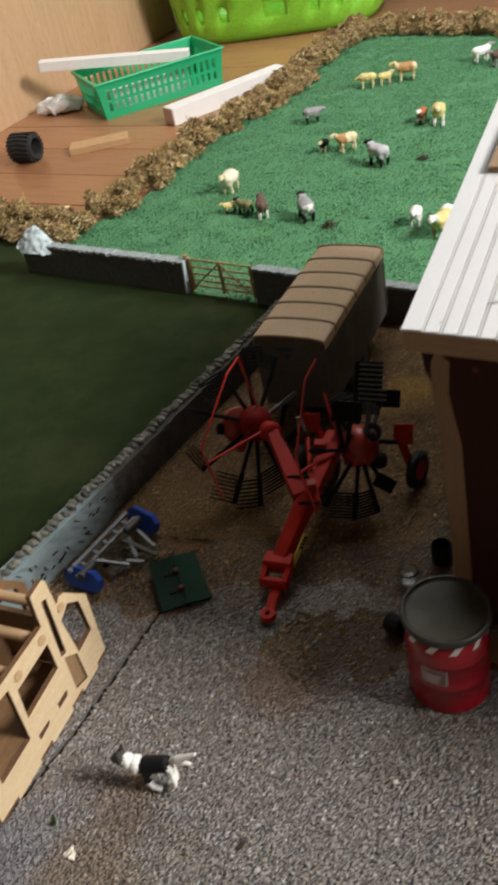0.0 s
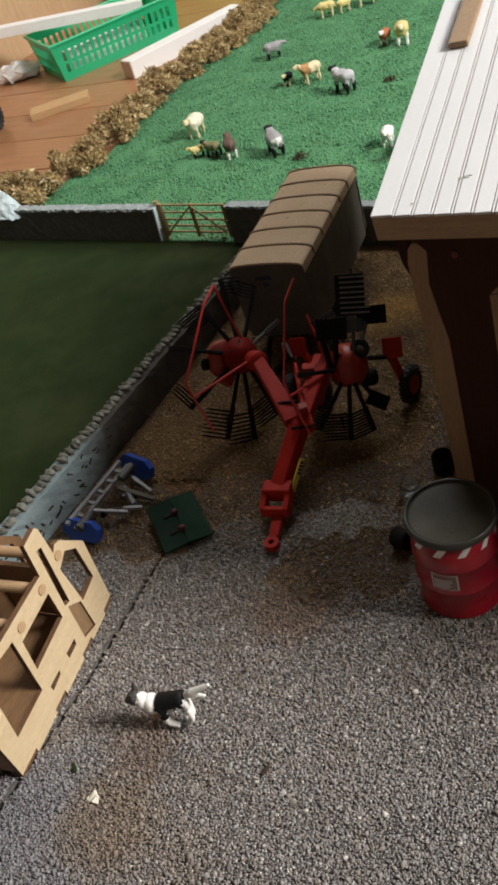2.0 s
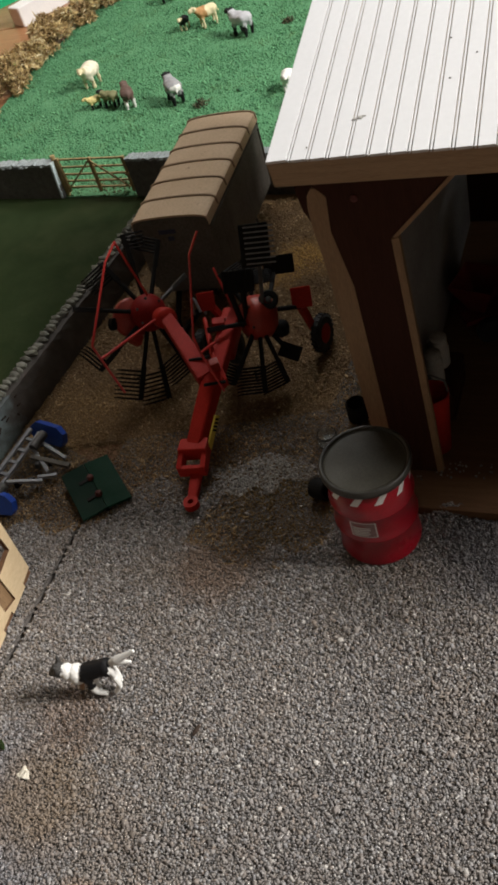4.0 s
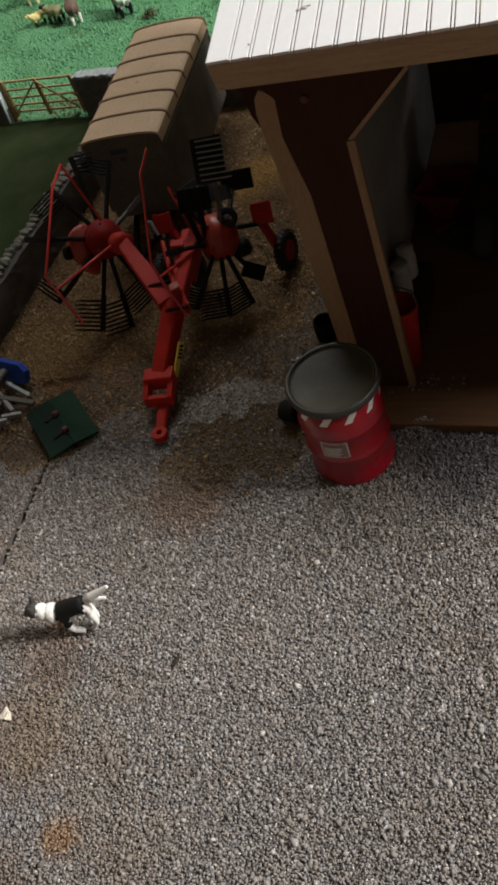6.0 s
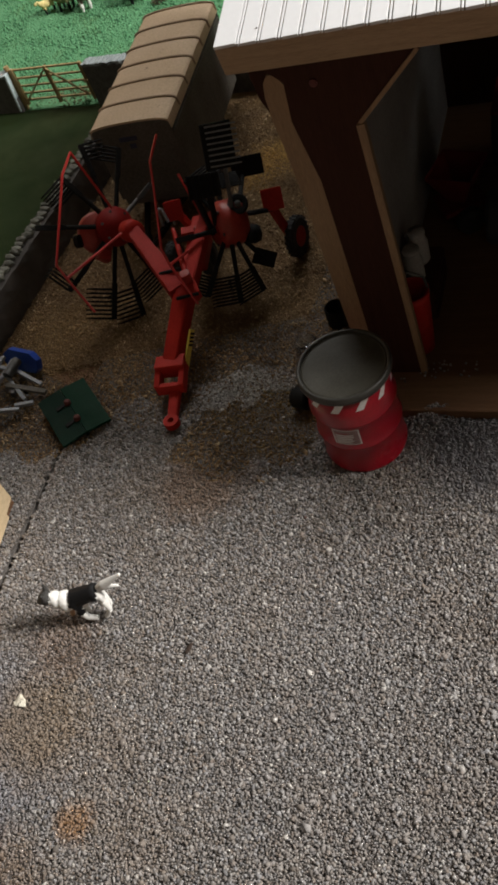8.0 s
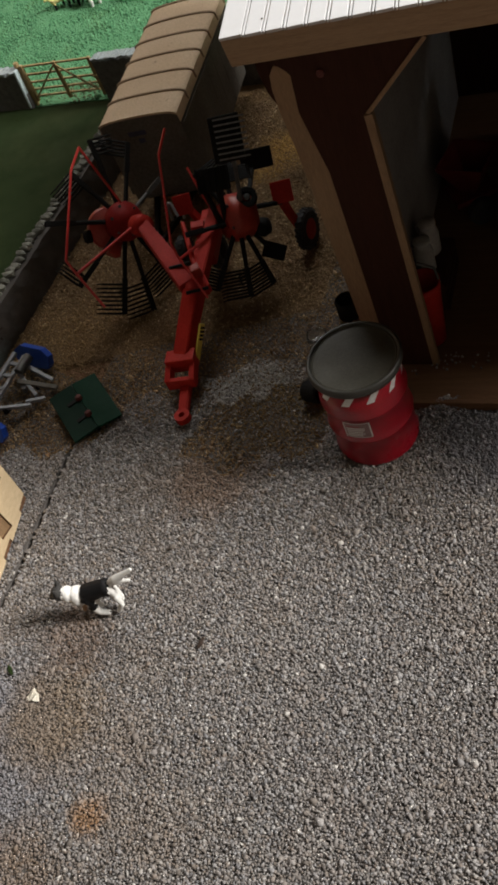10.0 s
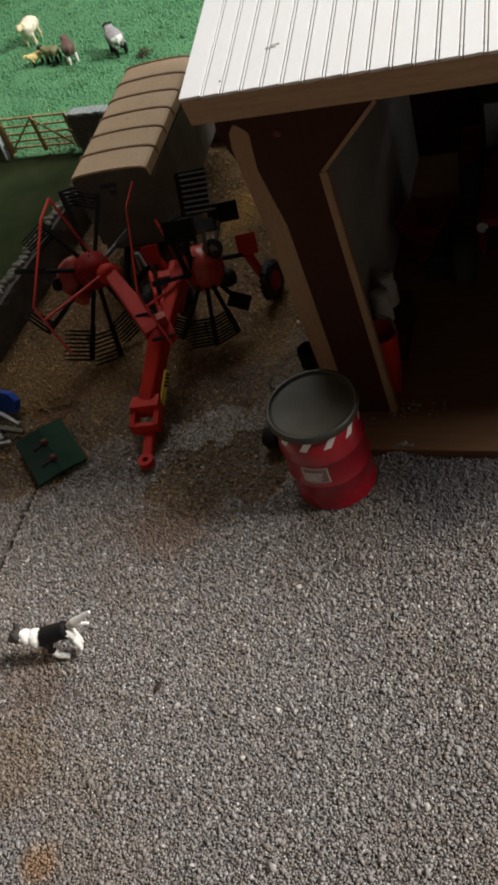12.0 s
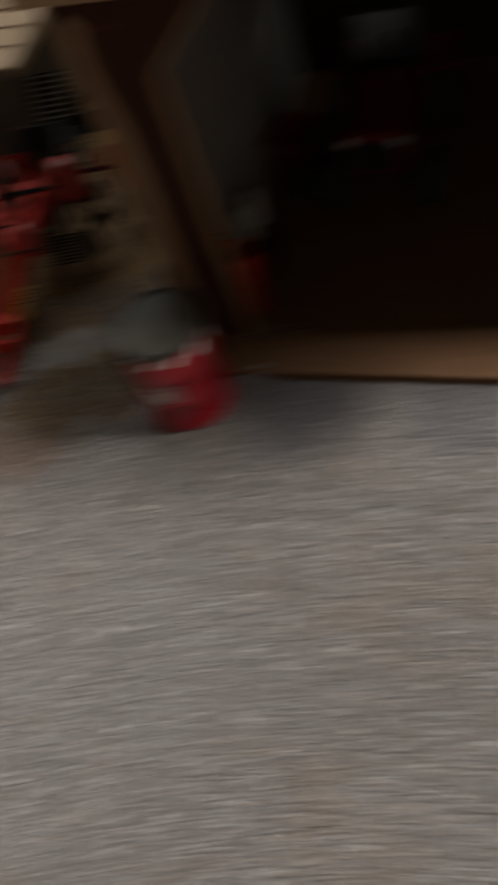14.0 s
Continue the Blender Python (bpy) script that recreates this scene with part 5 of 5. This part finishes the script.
near = ply_side(0, HOLES, 1)
ply_side(.058, HOLES[1:4] + [PEG_HOLE], -1)
for x, z in ((.0977, .0822), (.0666, .0812), (.0164, .0803), (.1257, .0858)):
    part("dowel_end", lathe([(.0005, 0), (.0040, .0001), (.0040, .0006), (.0005, .0007)], 20), M_DOWEL, near).matrix_basis = at(x, -.0004, z, 90, 0, 0)
    part("cross_dowel", rod(bmesh.new(), (x, .0045, z), (x, .0578, z), .0042, seg=18), M_DOWEL, lorry, "round wooden cross bar")
part("deck", mkbox((.112, .0535, .0042), at(.058, .0311, .026)), M_PLYIN, lorry, "inner deck in shade-darkened brown")
part("inner_board", mkbox((.0042, .0535, .056), at(.1165, .0311, .056)), M_PLYIN, lorry, "board behind the cab in shade-darkened brown")
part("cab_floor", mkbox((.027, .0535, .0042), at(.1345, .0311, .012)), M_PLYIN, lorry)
part("tail_board", mkbox((.0042, .0535, .078), at(.0025, .0311, .0455)), M_PLYIN, lorry, "plywood tail board with shade put into its brown")
part("step", mkbox((.0165, .0012, .0425), at(.1144, .0026, .0285)), M_TANPLY, near, "brown sunken door panel")
for x, w, z in ((.010, .0195, .0022), (.058, .0155, .0025), (.104, .0155, .0032), (.143, .0135, .0048)):
    part("burnt_tab", mkbox((w, .0028, .0044), at(x, .0024, z), .0003), M_PLYEDGE, near, "burnt end of a floor tab")

# ---- blue and grey implement by the wall ----
imp = thing("land_roller", at(-.292, .142, 0, 0, 0, 62), "grey plastic implement frame with two blue end plates", "implement")
for x, tilt in ((-.044, 6), (.038, -4)):
    bm = bmesh.new()
    ol = [(-.019, .004), (-.016, .0), (.012, .0), (.019, .006), (.02, .013), (.013, .0185), (-.012, .0175), (-.019, .012)]
    pl = part("end_plate", plate_with_holes(ol, [], .0065), M_BLUE, imp, "blue plastic end plate")
    pl.matrix_basis = at(x, -.002, .001, 0, 0, 90 + tilt) @ at(0, -.003, 0, 28, 0, 0)
bm = bmesh.new()
bar(bm, (-.044, .010, .018), (.038, .012, .018), .004, .003, bevel=.0005)
bar(bm, (-.044, .001, .015), (.038, .003, .015), .0035, .003, bevel=.0005)
for x in (-.03, -.014, .0, .014, .027):
    bar(bm, (x, .001, .016), (x, .011, .017), .003, .0025)
part("beam", bm, M_GREYPL, imp)
for a, b in (((-.02, .0, .014), (-.006, -.026, .006)), ((.022, .002, .014), (.004, -.026, .006)), ((-.004, -.02, .007), (.004, -.034, .004)), ((.03, .0, .013), (.024, -.03, .003))):
    part("stay", bar(bmesh.new(), a, b, .0032, .003, bevel=.0004), M_GREYPL, imp)
for k, (x, y, z) in enumerate(((-.016, -.008, .009), (.008, -.012, .008), (.014, -.02, .006), (-.008, -.016, .007))):
    part("clip", mkbox((.007, .0035, .005), at(x, y, z, 10 * k, 15, 30 * k), .0008), M_GREYARM if k % 2 else M_BLACKPL, imp)
part("drawbar", bar(bmesh.new(), (.012, -.004, .012), (.016, -.04, .004), .0042, .0035, bevel=.0005), M_TRBODY, imp, "brown-grey drawbar")
for x in (-.034, .028):
    part("pin", rod(bmesh.new(), (x - .009, -.003, .016), (x + .009, -.003, .016), .0042, seg=16), M_GREYARM, imp, "bright metal pin")

# ---- dark green plate with two bolts ----
gp = thing("green_plate", at(-.2215, .1025, .001, 0, 0, -66), "dark green metal plate with two dull bolts on gravel", "plate")
pm = at(0, 0, .006, -4, 3, 0)
part("plate_half", mkbox((.058, .0215, .0022), pm @ at(0, -.0108, .0002, 5, 0, 0), .0005), M_GREENGREY, gp, "dusty grey-green half")
part("plate_half", mkbox((.058, .0215, .0022), pm @ at(0, .0108, .0002, -5, 0, 0), .0005), M_GREENPLATE, gp)
part("plate_rib", mkbox((.052, .003, .006), at(0, 0, .0025), .0005), M_BLACKPL, gp)
for x in (-.009, .012):
    b_ = part("bolt", lathe([(.0005, 0), (.0028, .0002), (.0028, .0028), (.0018, .004), (.0005, .0042)], 14), M_RUSTBOLT, gp, "dull red bolt")
    b_.matrix_basis = pm @ at(x, -.0005, .0018)
    part("bolt_slot", mkbox((.0035, .009, .0012), at(0, -.0062, .0002, 0, 0, 10), .0003), M_BLACKPL, b_)

# ---- white chip and little debris on the gravel ----
t = thing("plaster_chip", at(-.2555, -.1325, .0012), "small cream plaster chip lying on gravel", "chip")
bm = mkbox((.0070, .0042, .003), at(0, 0, 0, 0, 0, 35), .0012)
box(bm, (.0040, .0046, .0028), at(.0034, -.0022, 0, 0, 0, -20), .0011)
for v in bm.verts:
    v.co += Vector([noise.noise(v.co * 300 + Vector((j, 0, 0))) for j in range(3)]) * .002
part("chip_body", bm, M_CREAM, t)


for cx_, cy_, mat, label in ((-.139, -.125, M_GAP, "dark earth crumb lying on gravel"), (-.273, -.111, M_MAT, "small tuft of olive moss lying on gravel")):
    t = thing("earth_crumb", at(cx_, cy_, .0015, 0, 0, cx_ * 900), label, "crumb", "crumbs on the gravel")
    bm = blob(bmesh.new(), (0, 0, 0), (.0042, .0016, .0011), sub=2)
    for v in bm.verts:
        v.co += v.co.normalized() * (.0008 * noise.noise(v.co * 500 + Vector((cx_ * 50, 0, 0))))
    part("crumb_body", bm, mat, t)


# ---- figurines: each one plain mesh ----
def coat(name, c, rough=.6):
    return surface(name, tuple(v * .85 for v in c), c, 120, 900, rough, relief=.1, depth=.0002, spec=.2, mottle=.88)


W_CREAM, W_WHITE, W_GREY, W_BROWN, W_TAN = coat("cream_coat", (.75, .66, .42)), coat("white_coat", (.88, .87, .84)), coat("grey_coat", (.33, .33, .34)), coat("brown_coat", (.13, .085, .07)), coat("tan_coat", (.5, .28, .12))
W_WOOL = coat("wool_coat", (.82, .76, .6))
W_PALE = coat("pale_grey_coat", (.5, .5, .53))
W_BLACK, W_YELLOW, W_RUST, W_OLIVE = coat("black_coat", (.009, .009, .01)), coat("yellow_coat", (.72, .6, .26)), coat("rust_coat", (.45, .15, .07)), coat("olive_coat", (.2, .2, .1))


def figurine(name, x, y, heading, size, coats, label, category, group, graze=0.0, fat=1.0, spot=None):
    """A small standing animal, nose along +x before it is turned; coats: body, head, legs."""
    bm = bmesh.new()
    s = size
    blob(bm, (0, 0, .60 * s), (.46 * s, .22 * s * fat, .235 * s * fat), mat=0)
    blob(bm, (-.22 * s, 0, .62 * s), (.26 * s, .215 * s * fat, .23 * s * fat), mat=0)
    blob(bm, (.26 * s, 0, .63 * s), (.22 * s, .19 * s * fat, .22 * s * fat), mat=0)
    hz = .86 * s - graze * .55 * s
    hx = .58 * s + graze * .06 * s
    rod(bm, (.30 * s, 0, .66 * s), (hx - .06 * s, 0, hz - .02 * s), .15 * s, .105 * s, 10, 0)
    blob(bm, (hx + .03 * s, 0, hz - .03 * s), (.165 * s, .085 * s, .095 * s), Matrix.Rotation(radians(28 + 25 * graze), 4, "Y"), mat=1)
    for sy in (-1, 1):
        blob(bm, (hx - .07 * s, sy * .12 * s, hz + .03 * s), (.035 * s, .075 * s, .03 * s), Matrix.Rotation(radians(sy * -20), 4, "X"), sub=1, mat=1)
        for lx in (-.30, .26):
            rod(bm, (lx * s, sy * .115 * s, .45 * s), (lx * s + .01 * s, sy * .12 * s, 0), .07 * s, .05 * s, 8, 2)
    rod(bm, (-.45 * s, 0, .68 * s), (-.53 * s, 0, .42 * s), .045 * s, .02 * s, 8, 0)
    bmesh.ops.scale(bm, vec=(.88, 1.22, .88), verts=bm.verts)
    if spot:
        for f in bm.faces:
            if f.material_index == 0 and spot[0] < f.calc_center_median().x / s < spot[1]:
                f.material_index = 3
    bm = fuse(bm, s / 30, 2)
    for v in bm.verts:
        v.co += v.normal * (.03 * s * noise.noise(v.co * (7 / s)))
    ob = part(name, bm, coats, None, "", True)
    ob.matrix_world = at(x, y, -.0015, 0, 0, heading)
    return tagged(ob, label, category, group)


SH, CO = "sheep on the pasture", "cattle on the pasture"
figurine("sheep", -.296, 1.005, 252, .048, [W_WOOL, W_CREAM, W_CREAM], "cream woolly sheep figurine standing on grass", "sheep", SH, fat=1.15)
figurine("lamb", -.284, .911, 200, .027, [W_YELLOW, W_YELLOW, W_BLACK], "small yellow lamb figurine standing on grass", "lamb", SH)
figurine("sheep", -.257, .899, 150, .034, [W_OLIVE, W_BLACK, W_BLACK], "olive-grey sheep figurine with a black head", "sheep", SH)
figurine("sheep", -.228, .882, 100, .040, [W_BROWN, W_BROWN, W_WHITE], "dark brown sheep figurine with white feet", "sheep", SH)
figurine("sheep", -.156, .850, 108, .047, [W_GREY, W_BLACK, W_BLACK, W_WHITE], "grey and white sheep figurine with a black head", "sheep", SH, spot=(-.9, -.36))
figurine("sheep", -.172, 1.306, 10, .042, [W_GREY, W_GREY, W_BLACK], "dull grey sheep figurine near the moss hedge", "sheep", SH, graze=.3)
figurine("lamb", -.142, 1.138, 250, .03, [W_BLACK, W_CREAM, W_CREAM], "black and cream lamb figurine facing the yard", "lamb", SH)
figurine("cow", -.1, 1.122, 200, .046, [W_CREAM, W_CREAM, W_CREAM, W_TAN], "cream calf figurine with a tan shoulder", "cow", CO, spot=(.05, .6))
figurine("sheep", -.045, 1.035, 132, .050, [W_PALE, W_BLACK, W_BLACK], "pale grey sheep figurine with a black head", "sheep", SH)
figurine("calf", .033, 1.22, 250, .036, [W_RUST, W_WHITE, W_WHITE], "rust-red calf figurine with white legs", "calf", CO)
figurine("cow", .062, 1.197, 265, .05, [W_YELLOW, W_CREAM, W_WHITE], "yellowish cow figurine facing the yard", "cow", CO)
figurine("lamb", .006, .785, 260, .036, [W_WHITE, W_WHITE, W_WHITE], "white lamb figurine standing near the shed roof", "lamb", SH)
figurine("lamb", .0480, .7780, 250, .036, [W_WHITE, W_WHITE, W_WHITE], "white lamb figurine behind a yellow cow", "lamb", SH)
figurine("cow", .0415, .7390, 235, .05, [W_YELLOW, W_WHITE, W_TAN], "yellow cow figurine half hidden by the shed", "cow", CO)
figurine("cow", -.066, 1.482, 175, .042, [W_YELLOW, W_YELLOW, W_CREAM], "yellow cow figurine with lowered head", "cow", CO, graze=.5)
figurine("calf", -.03, 1.485, 15, .036, [W_YELLOW, W_CREAM, W_CREAM], "pale yellow calf figurine on grass", "calf", CO)
figurine("cow", .014, 1.492, 180, .052, [W_CREAM, W_YELLOW, W_CREAM, W_TAN], "tan and cream cow figurine on the pasture", "cow", CO, spot=(-.3, .3))
figurine("sheep", .168, 1.54, 20, .046, [W_WHITE, W_GREY, W_WHITE], "white sheep figurine far out on the pasture", "sheep", SH)
figurine("sheep", .2, 1.495, 200, .046, [W_BROWN, W_GREY, W_GREY], "grey-brown sheep figurine far out on the pasture", "sheep", SH)

for x_, y_, r_ in ((-.1206, .8106, .011), (.0264, 1.032, .009)):
    tr = random.Random(int(x_ * 5000))
    n_ = 260
    c_ = np.array([(x_ + tr.gauss(0, r_ * .45), y_ + tr.gauss(0, r_ * .35), .001 + abs(tr.gauss(0, r_ * .3))) for _ in range(n_)], np.float32)
    z_ = np.array([[tr.uniform(.0008, .002), tr.uniform(.0006, .0012), tr.uniform(.0006, .0014)] for _ in range(n_)], np.float32)
    tagged(scatter("moss_tuft", c_, z_, OCT_V, OCT_F, M_TUFT, 40, .35), "dark brown tuft of moss lying on the pasture", "moss", "moss tufts", "stuff")

# sheepdog, running with its feet gathered, nose along +x before it is turned
bm = bmesh.new()
rod(bm, (-.0145, 0, .0214), (.0015, 0, .0178), .0046, .0054, 16, 0)
DOG = [((-.0140, 0, .0206), (.0050, .0053, .0054), 0), ((.0008, .0006, .0168), (.0042, .0056, .0062), 0),
       ((-.0004, .0026, .0132), (.0028, .0034, .0052), 0), ((.0075, 0, .0168), (.0060, .0058, .0068), 1), ((.0128, 0, .0198), (.0046, .0048, .0054), 1), ((.0178, 0, .0224), (.0050, .0044, .0044), 2),
       ((-.0176, .0016, .0180), (.0024, .0030, .0052), 1), ((-.0172, -.0014, .0184), (.0022, .0030, .0046), 1), ((-.0010, .0012, .0128), (.0050, .0030, .0024), 1)]
for c_, s_, k in DOG:
    blob(bm, c_, s_, mat=k)
rod(bm, (.0190, 0, .0218), (.0246, 0, .0198), .0031, .0018, 10, 2)
for sy in (-1, 1):
    rod(bm, (.0170, sy * .0028, .0246), (.0158, sy * .0036, .0302), .0021, .0007, 8, 2)
for a, b, r0, r1, k in (((.0012, .0034, .0110), (-.0010, .0040, .0040), .0028, .0019, 1), ((-.0010, .0040, .0040), (-.0075, .0042, .0019), .0019, .0016, 1), ((.0030, -.0010, .0120), (-.0012, -.0008, .0022), .0024, .0016, 1),
                        ((.0085, -.0010, .0120), (.0100, -.0008, .0055), .0026, .0017, 3), ((.0100, -.0008, .0055), (.0122, -.0004, .0016), .0017, .0015, 3),
                        ((-.0176, .0026, .0150), (-.0184, .0036, .0078), .0024, .0017, 1), ((-.0184, .0036, .0078), (-.0128, .0040, .0019), .0017, .0015, 1),
                        ((-.0172, -.0012, .0150), (-.0180, -.0006, .0076), .0022, .0016, 1), ((-.0180, -.0006, .0076), (-.0132, .0010, .0018), .0016, .0014, 1),
                        ((-.0165, 0, .0230), (-.0235, 0, .0262), .0016, .0026, 1), ((-.0235, 0, .0262), (-.0385, 0, .0332), .0026, .0010, 1), ((-.0220, .0004, .0250), (-.0335, .0012, .0252), .0020, .0009, 1)):
    rod(bm, a, b, r0, r1, 10, k)
bmesh.ops.scale(bm, vec=(1.03, 1.2, 1.3), verts=bm.verts)
bm = fuse(bm, .0005, 5)
dog = part("sheepdog", bm, [W_BLACK, W_WHITE, coat("dark_grey_coat", (.05, .048, .046)), coat("buff_coat", (.4, .25, .15))], None, "", True)
dog.matrix_world = at(-.2062, -.0828, .0008, 0, 0, 174)
tagged(dog, "black and white sheepdog figurine running across gravel", "dog")

# ---- behind the pasture: things left lying on the table ----
def local(a, b):
    a, b = Vector(a), Vector(b)
    return a, (b - a).length, math.degrees(math.atan2(b.y - a.y, b.x - a.x))


# tall pale wooden panel standing on the table
a, ln, ang2 = local((-1.17, .93), (-.66, 2.42))
t = thing("cupboard", at(a.x, a.y, TZ, 0, 0, ang2), "tall pale wooden cupboard side standing on the table", "cupboard")
part("side_board", mkbox((ln, .018, 1.1), at(ln / 2, .009, .55), .001), M_PANEL, t)
part("skirting", mkbox((ln - .002, .012, .03), at(ln / 2, .0205 + .004, .015), .002), M_PANEL, t)
part("back_board", mkbox((.018, .35, 1.1), at(ln - .009, .194, .55), .001), M_DARKBROWN, t)

# green slotted basket
a, ln, ang2 = local((-.662, 1.555), (-.412, 1.708))
bas = thing("basket", at(a.x, a.y, TZ, 0, 0, ang2), "green plastic basket with slotted sides holding white strips", "basket")
BW, BH, FL = .175, .080, .010


def slotted(name, length, m, top_extra):
    """A basket side with two rows of upright slots, leaning outwards."""
    holes = []
    n = max(4, int(length / .0155))
    for k in range(n):
        x = .016 + k * (length - .032) / (n - 1)
        holes.append([(x - .0038, .041), (x + .0038, .041), (x + .0041, .064), (x - .0035, .064)])
        holes.append([(x - .0036, .017), (x + .0036, .017), (x + .0036, .035), (x - .0036, .035)])
    ob = part(name, plate_with_holes([(0, 0), (length, 0), (length + FL, BH), (-FL, BH)], holes, .003), M_BASKET, bas)
    ob.matrix_basis = m
    return ob


lean = math.degrees(math.atan2(FL, BH))
slotted("basket_side", ln, at(0, 0, 0, lean, 0, 0), 0)
slotted("basket_side", ln, at(0, BW, 0, -lean, 0, 0) @ at(0, -.003, 0), 0)
slotted("basket_end", BW, at(0, 0, 0, 0, 0, 90) @ at(0, 0, 0, -lean, 0, 0) @ at(0, -.003, 0), 0)
slotted("basket_end", BW, at(ln, 0, 0, 0, 0, 90) @ at(0, -.0, 0, lean, 0, 0), 0)
part("basket_floor", mkbox((ln, BW, .003), at(ln / 2, BW / 2, .0025)), M_BASKET, bas)
bm = bmesh.new()
for y in (-FL - .001, BW + FL + .001):
    box(bm, (ln + 2 * FL + .008, .007, .006), at(ln / 2, y, BH), .0015)
for x in (-FL - .001, ln + FL + .001):
    box(bm, (.007, BW + 2 * FL - .004, .006), at(x, BW / 2, BH), .0015)
part("basket_rim", bm, M_BASKET, bas)


def strip_thing(a, b, w, h, z, label, roll=0, dz=0.0):
    a, ln, an = local(a, b)
    t = thing("foam_strip", at(a.x, a.y, z, 0, dz, an), label, "strip", "white strips")
    part("strip_body", mkbox((ln, w, h), at(ln / 2, 0, h / 2, roll, 0, 0), .0015), M_WHITEFOAM, t)
    part("cut_end", mkbox((.0015, w * .93, h * .93), at(-.0009, 0, h / 2, roll, 0, 0)), M_CUTFOAM, t, "dull cut end")
    return t


strip_thing((-.49, 1.45), (-.262, 1.655), .04, .036, TZ, "white square foam strip lying on the table planks")
strip_thing((-.825, 1.66), (-.475, 1.705), .03, .022, .099, "white foam strip laid across the green basket", 0, 6)
for k, (dx, dy) in enumerate(((.03, .05), (.035, .1))):
    p0 = bas.matrix_world @ Vector((dx, dy, .0))
    p1 = bas.matrix_world @ Vector((dx + .2, dy + .008, .0))
    strip_thing(p0.xy, p1.xy, .03, .045, TZ + .005, "white foam strip standing inside the green basket")

# lime laundry basket with a row of round holes
LB = thing("laundry_basket", at(-.31, 2.26, TZ, 0, 0, -8) @ Matrix.Scale(1.16, 4), "lime green plastic laundry basket with a row of round holes", "basket")


def oval(z, grow, n=72):
    ex = 3.2
    pts = []
    for i in range(n):
        a = 2 * math.pi * i / n
        c_, s_ = math.cos(a), math.sin(a)
        pts.append(((.245 + grow) * math.copysign(abs(c_) ** (2 / ex), c_), (.16 + grow) * math.copysign(abs(s_) ** (2 / ex), s_), z))
    return pts


bm = bmesh.new()
levels = [(0, -.03), (.006, -.012), (.02, 0), (.050, .005), (.088, .0095), (.2, .025), (.24, .03), (.245, .036)]
rings = [[bm.verts.new(p_) for p_ in oval(z, g)] for z, g in levels]
for r0, (za, ra), rb in zip(range(99), zip(levels, rings), rings[1:]):
    for i in range(72):
        if r0 == 3 and i % 3 == 0:
            continue
        bm.faces.new((ra[i], ra[(i + 1) % 72], rb[(i + 1) % 72], rb[i]))
bm.faces.new(rings[0][::-1])
# rounded rims of the holes
shell = part("basket_shell", bm, M_LIME, LB, smooth=True)
sol = shell.modifiers.new("wall", "SOLIDIFY")
sol.thickness = .004
lo, hi = oval(.050, .0055), oval(.088, .0100)
for i in range(0, 72, 3):
    bm = bmesh.new()
    c4 = [Vector(lo[i]), Vector(lo[(i + 1) % 72]), Vector(hi[(i + 1) % 72]), Vector(hi[i])]
    ctr = sum(c4, Vector()) / 4
    ex_, ey_ = (c4[1] - c4[0]) / 2, (c4[3] - c4[0]) / 2
    ang_ = [2 * math.pi * k / 16 for k in range(16)]
    rv = [bm.verts.new(ctr + ex_ * (.78 * math.cos(a)) + ey_ * (.62 * math.sin(a))) for a in ang_]
    ov = [bm.verts.new(ctr + ex_ * 1.06 * max(-1, min(1, 1.5 * math.cos(a))) + ey_ * 1.03 * max(-1, min(1, 1.5 * math.sin(a)))) for a in ang_]
    for k in range(16):
        bm.faces.new((rv[k], rv[(k + 1) % 16], ov[(k + 1) % 16], ov[k]))
    part("hole_rim", bm, M_LIME, shell)
part("basket_rim", wire(bmesh.new(), [Vector(p_) for p_ in oval(.247, .037, 36)] + [Vector(oval(.247, .037, 36)[0])], .006), M_LIME, LB)

# loose tractor tyre, offcut and plastic lump
ty = thing("spare_tyre_toy", at(-.785, 1.345, TZ, 0, 0, -14), "loose black toy tractor tyre standing on the planks", "tyre")
tr_, tw_ = .0275, .058
body = part("tyre_body", lathe([(.018, -tw_ / 2), (tr_ * .9, -tw_ / 2), (tr_, -tw_ * .38), (tr_, tw_ * .38), (tr_ * .9, tw_ / 2), (.018, tw_ / 2), (.017, 0)], 36, cap=False), M_RUBBER, ty)
body.matrix_basis = at(0, 0, tr_ + .002, 0, 90, 0)
bm = bmesh.new()
for i in range(20):
    a = 2 * math.pi * i / 20
    for s in (-1, 1):
        bar(bm, ((tr_ + .001) * math.cos(a), (tr_ + .001) * math.sin(a), 0), ((tr_ + .001) * math.cos(a + .16), (tr_ + .001) * math.sin(a + .16), s * tw_ * .46), .0035, .0035)
part("tread", bm, M_RUBBER, body)
t = thing("wood_offcut", at(-.69, 1.358, TZ, 0, 0, 12), "pale wooden offcut lying on the table planks", "offcut")
part("offcut_body", mkbox((.125, .05, .014), at(.06, 0, .007), .001), M_STICK, t)
t = thing("plastic_bag", at(-.815, 1.68, TZ), "crumpled clear plastic bag beside the green basket", "bag")
bm = bmesh.new()
blob(bm, (0, 0, .018), (.05, .03, .02), sub=3)
blob(bm, (.03, .01, .015), (.03, .03, .018), sub=3)
for v in bm.verts:
    v.co += Vector([noise.noise(v.co * 55 + Vector((j * 4, 0, 0))) for j in range(3)]) * .012
    v.co.z = max(v.co.z, 0)
part("bag_body", bm, M_SACK, t)
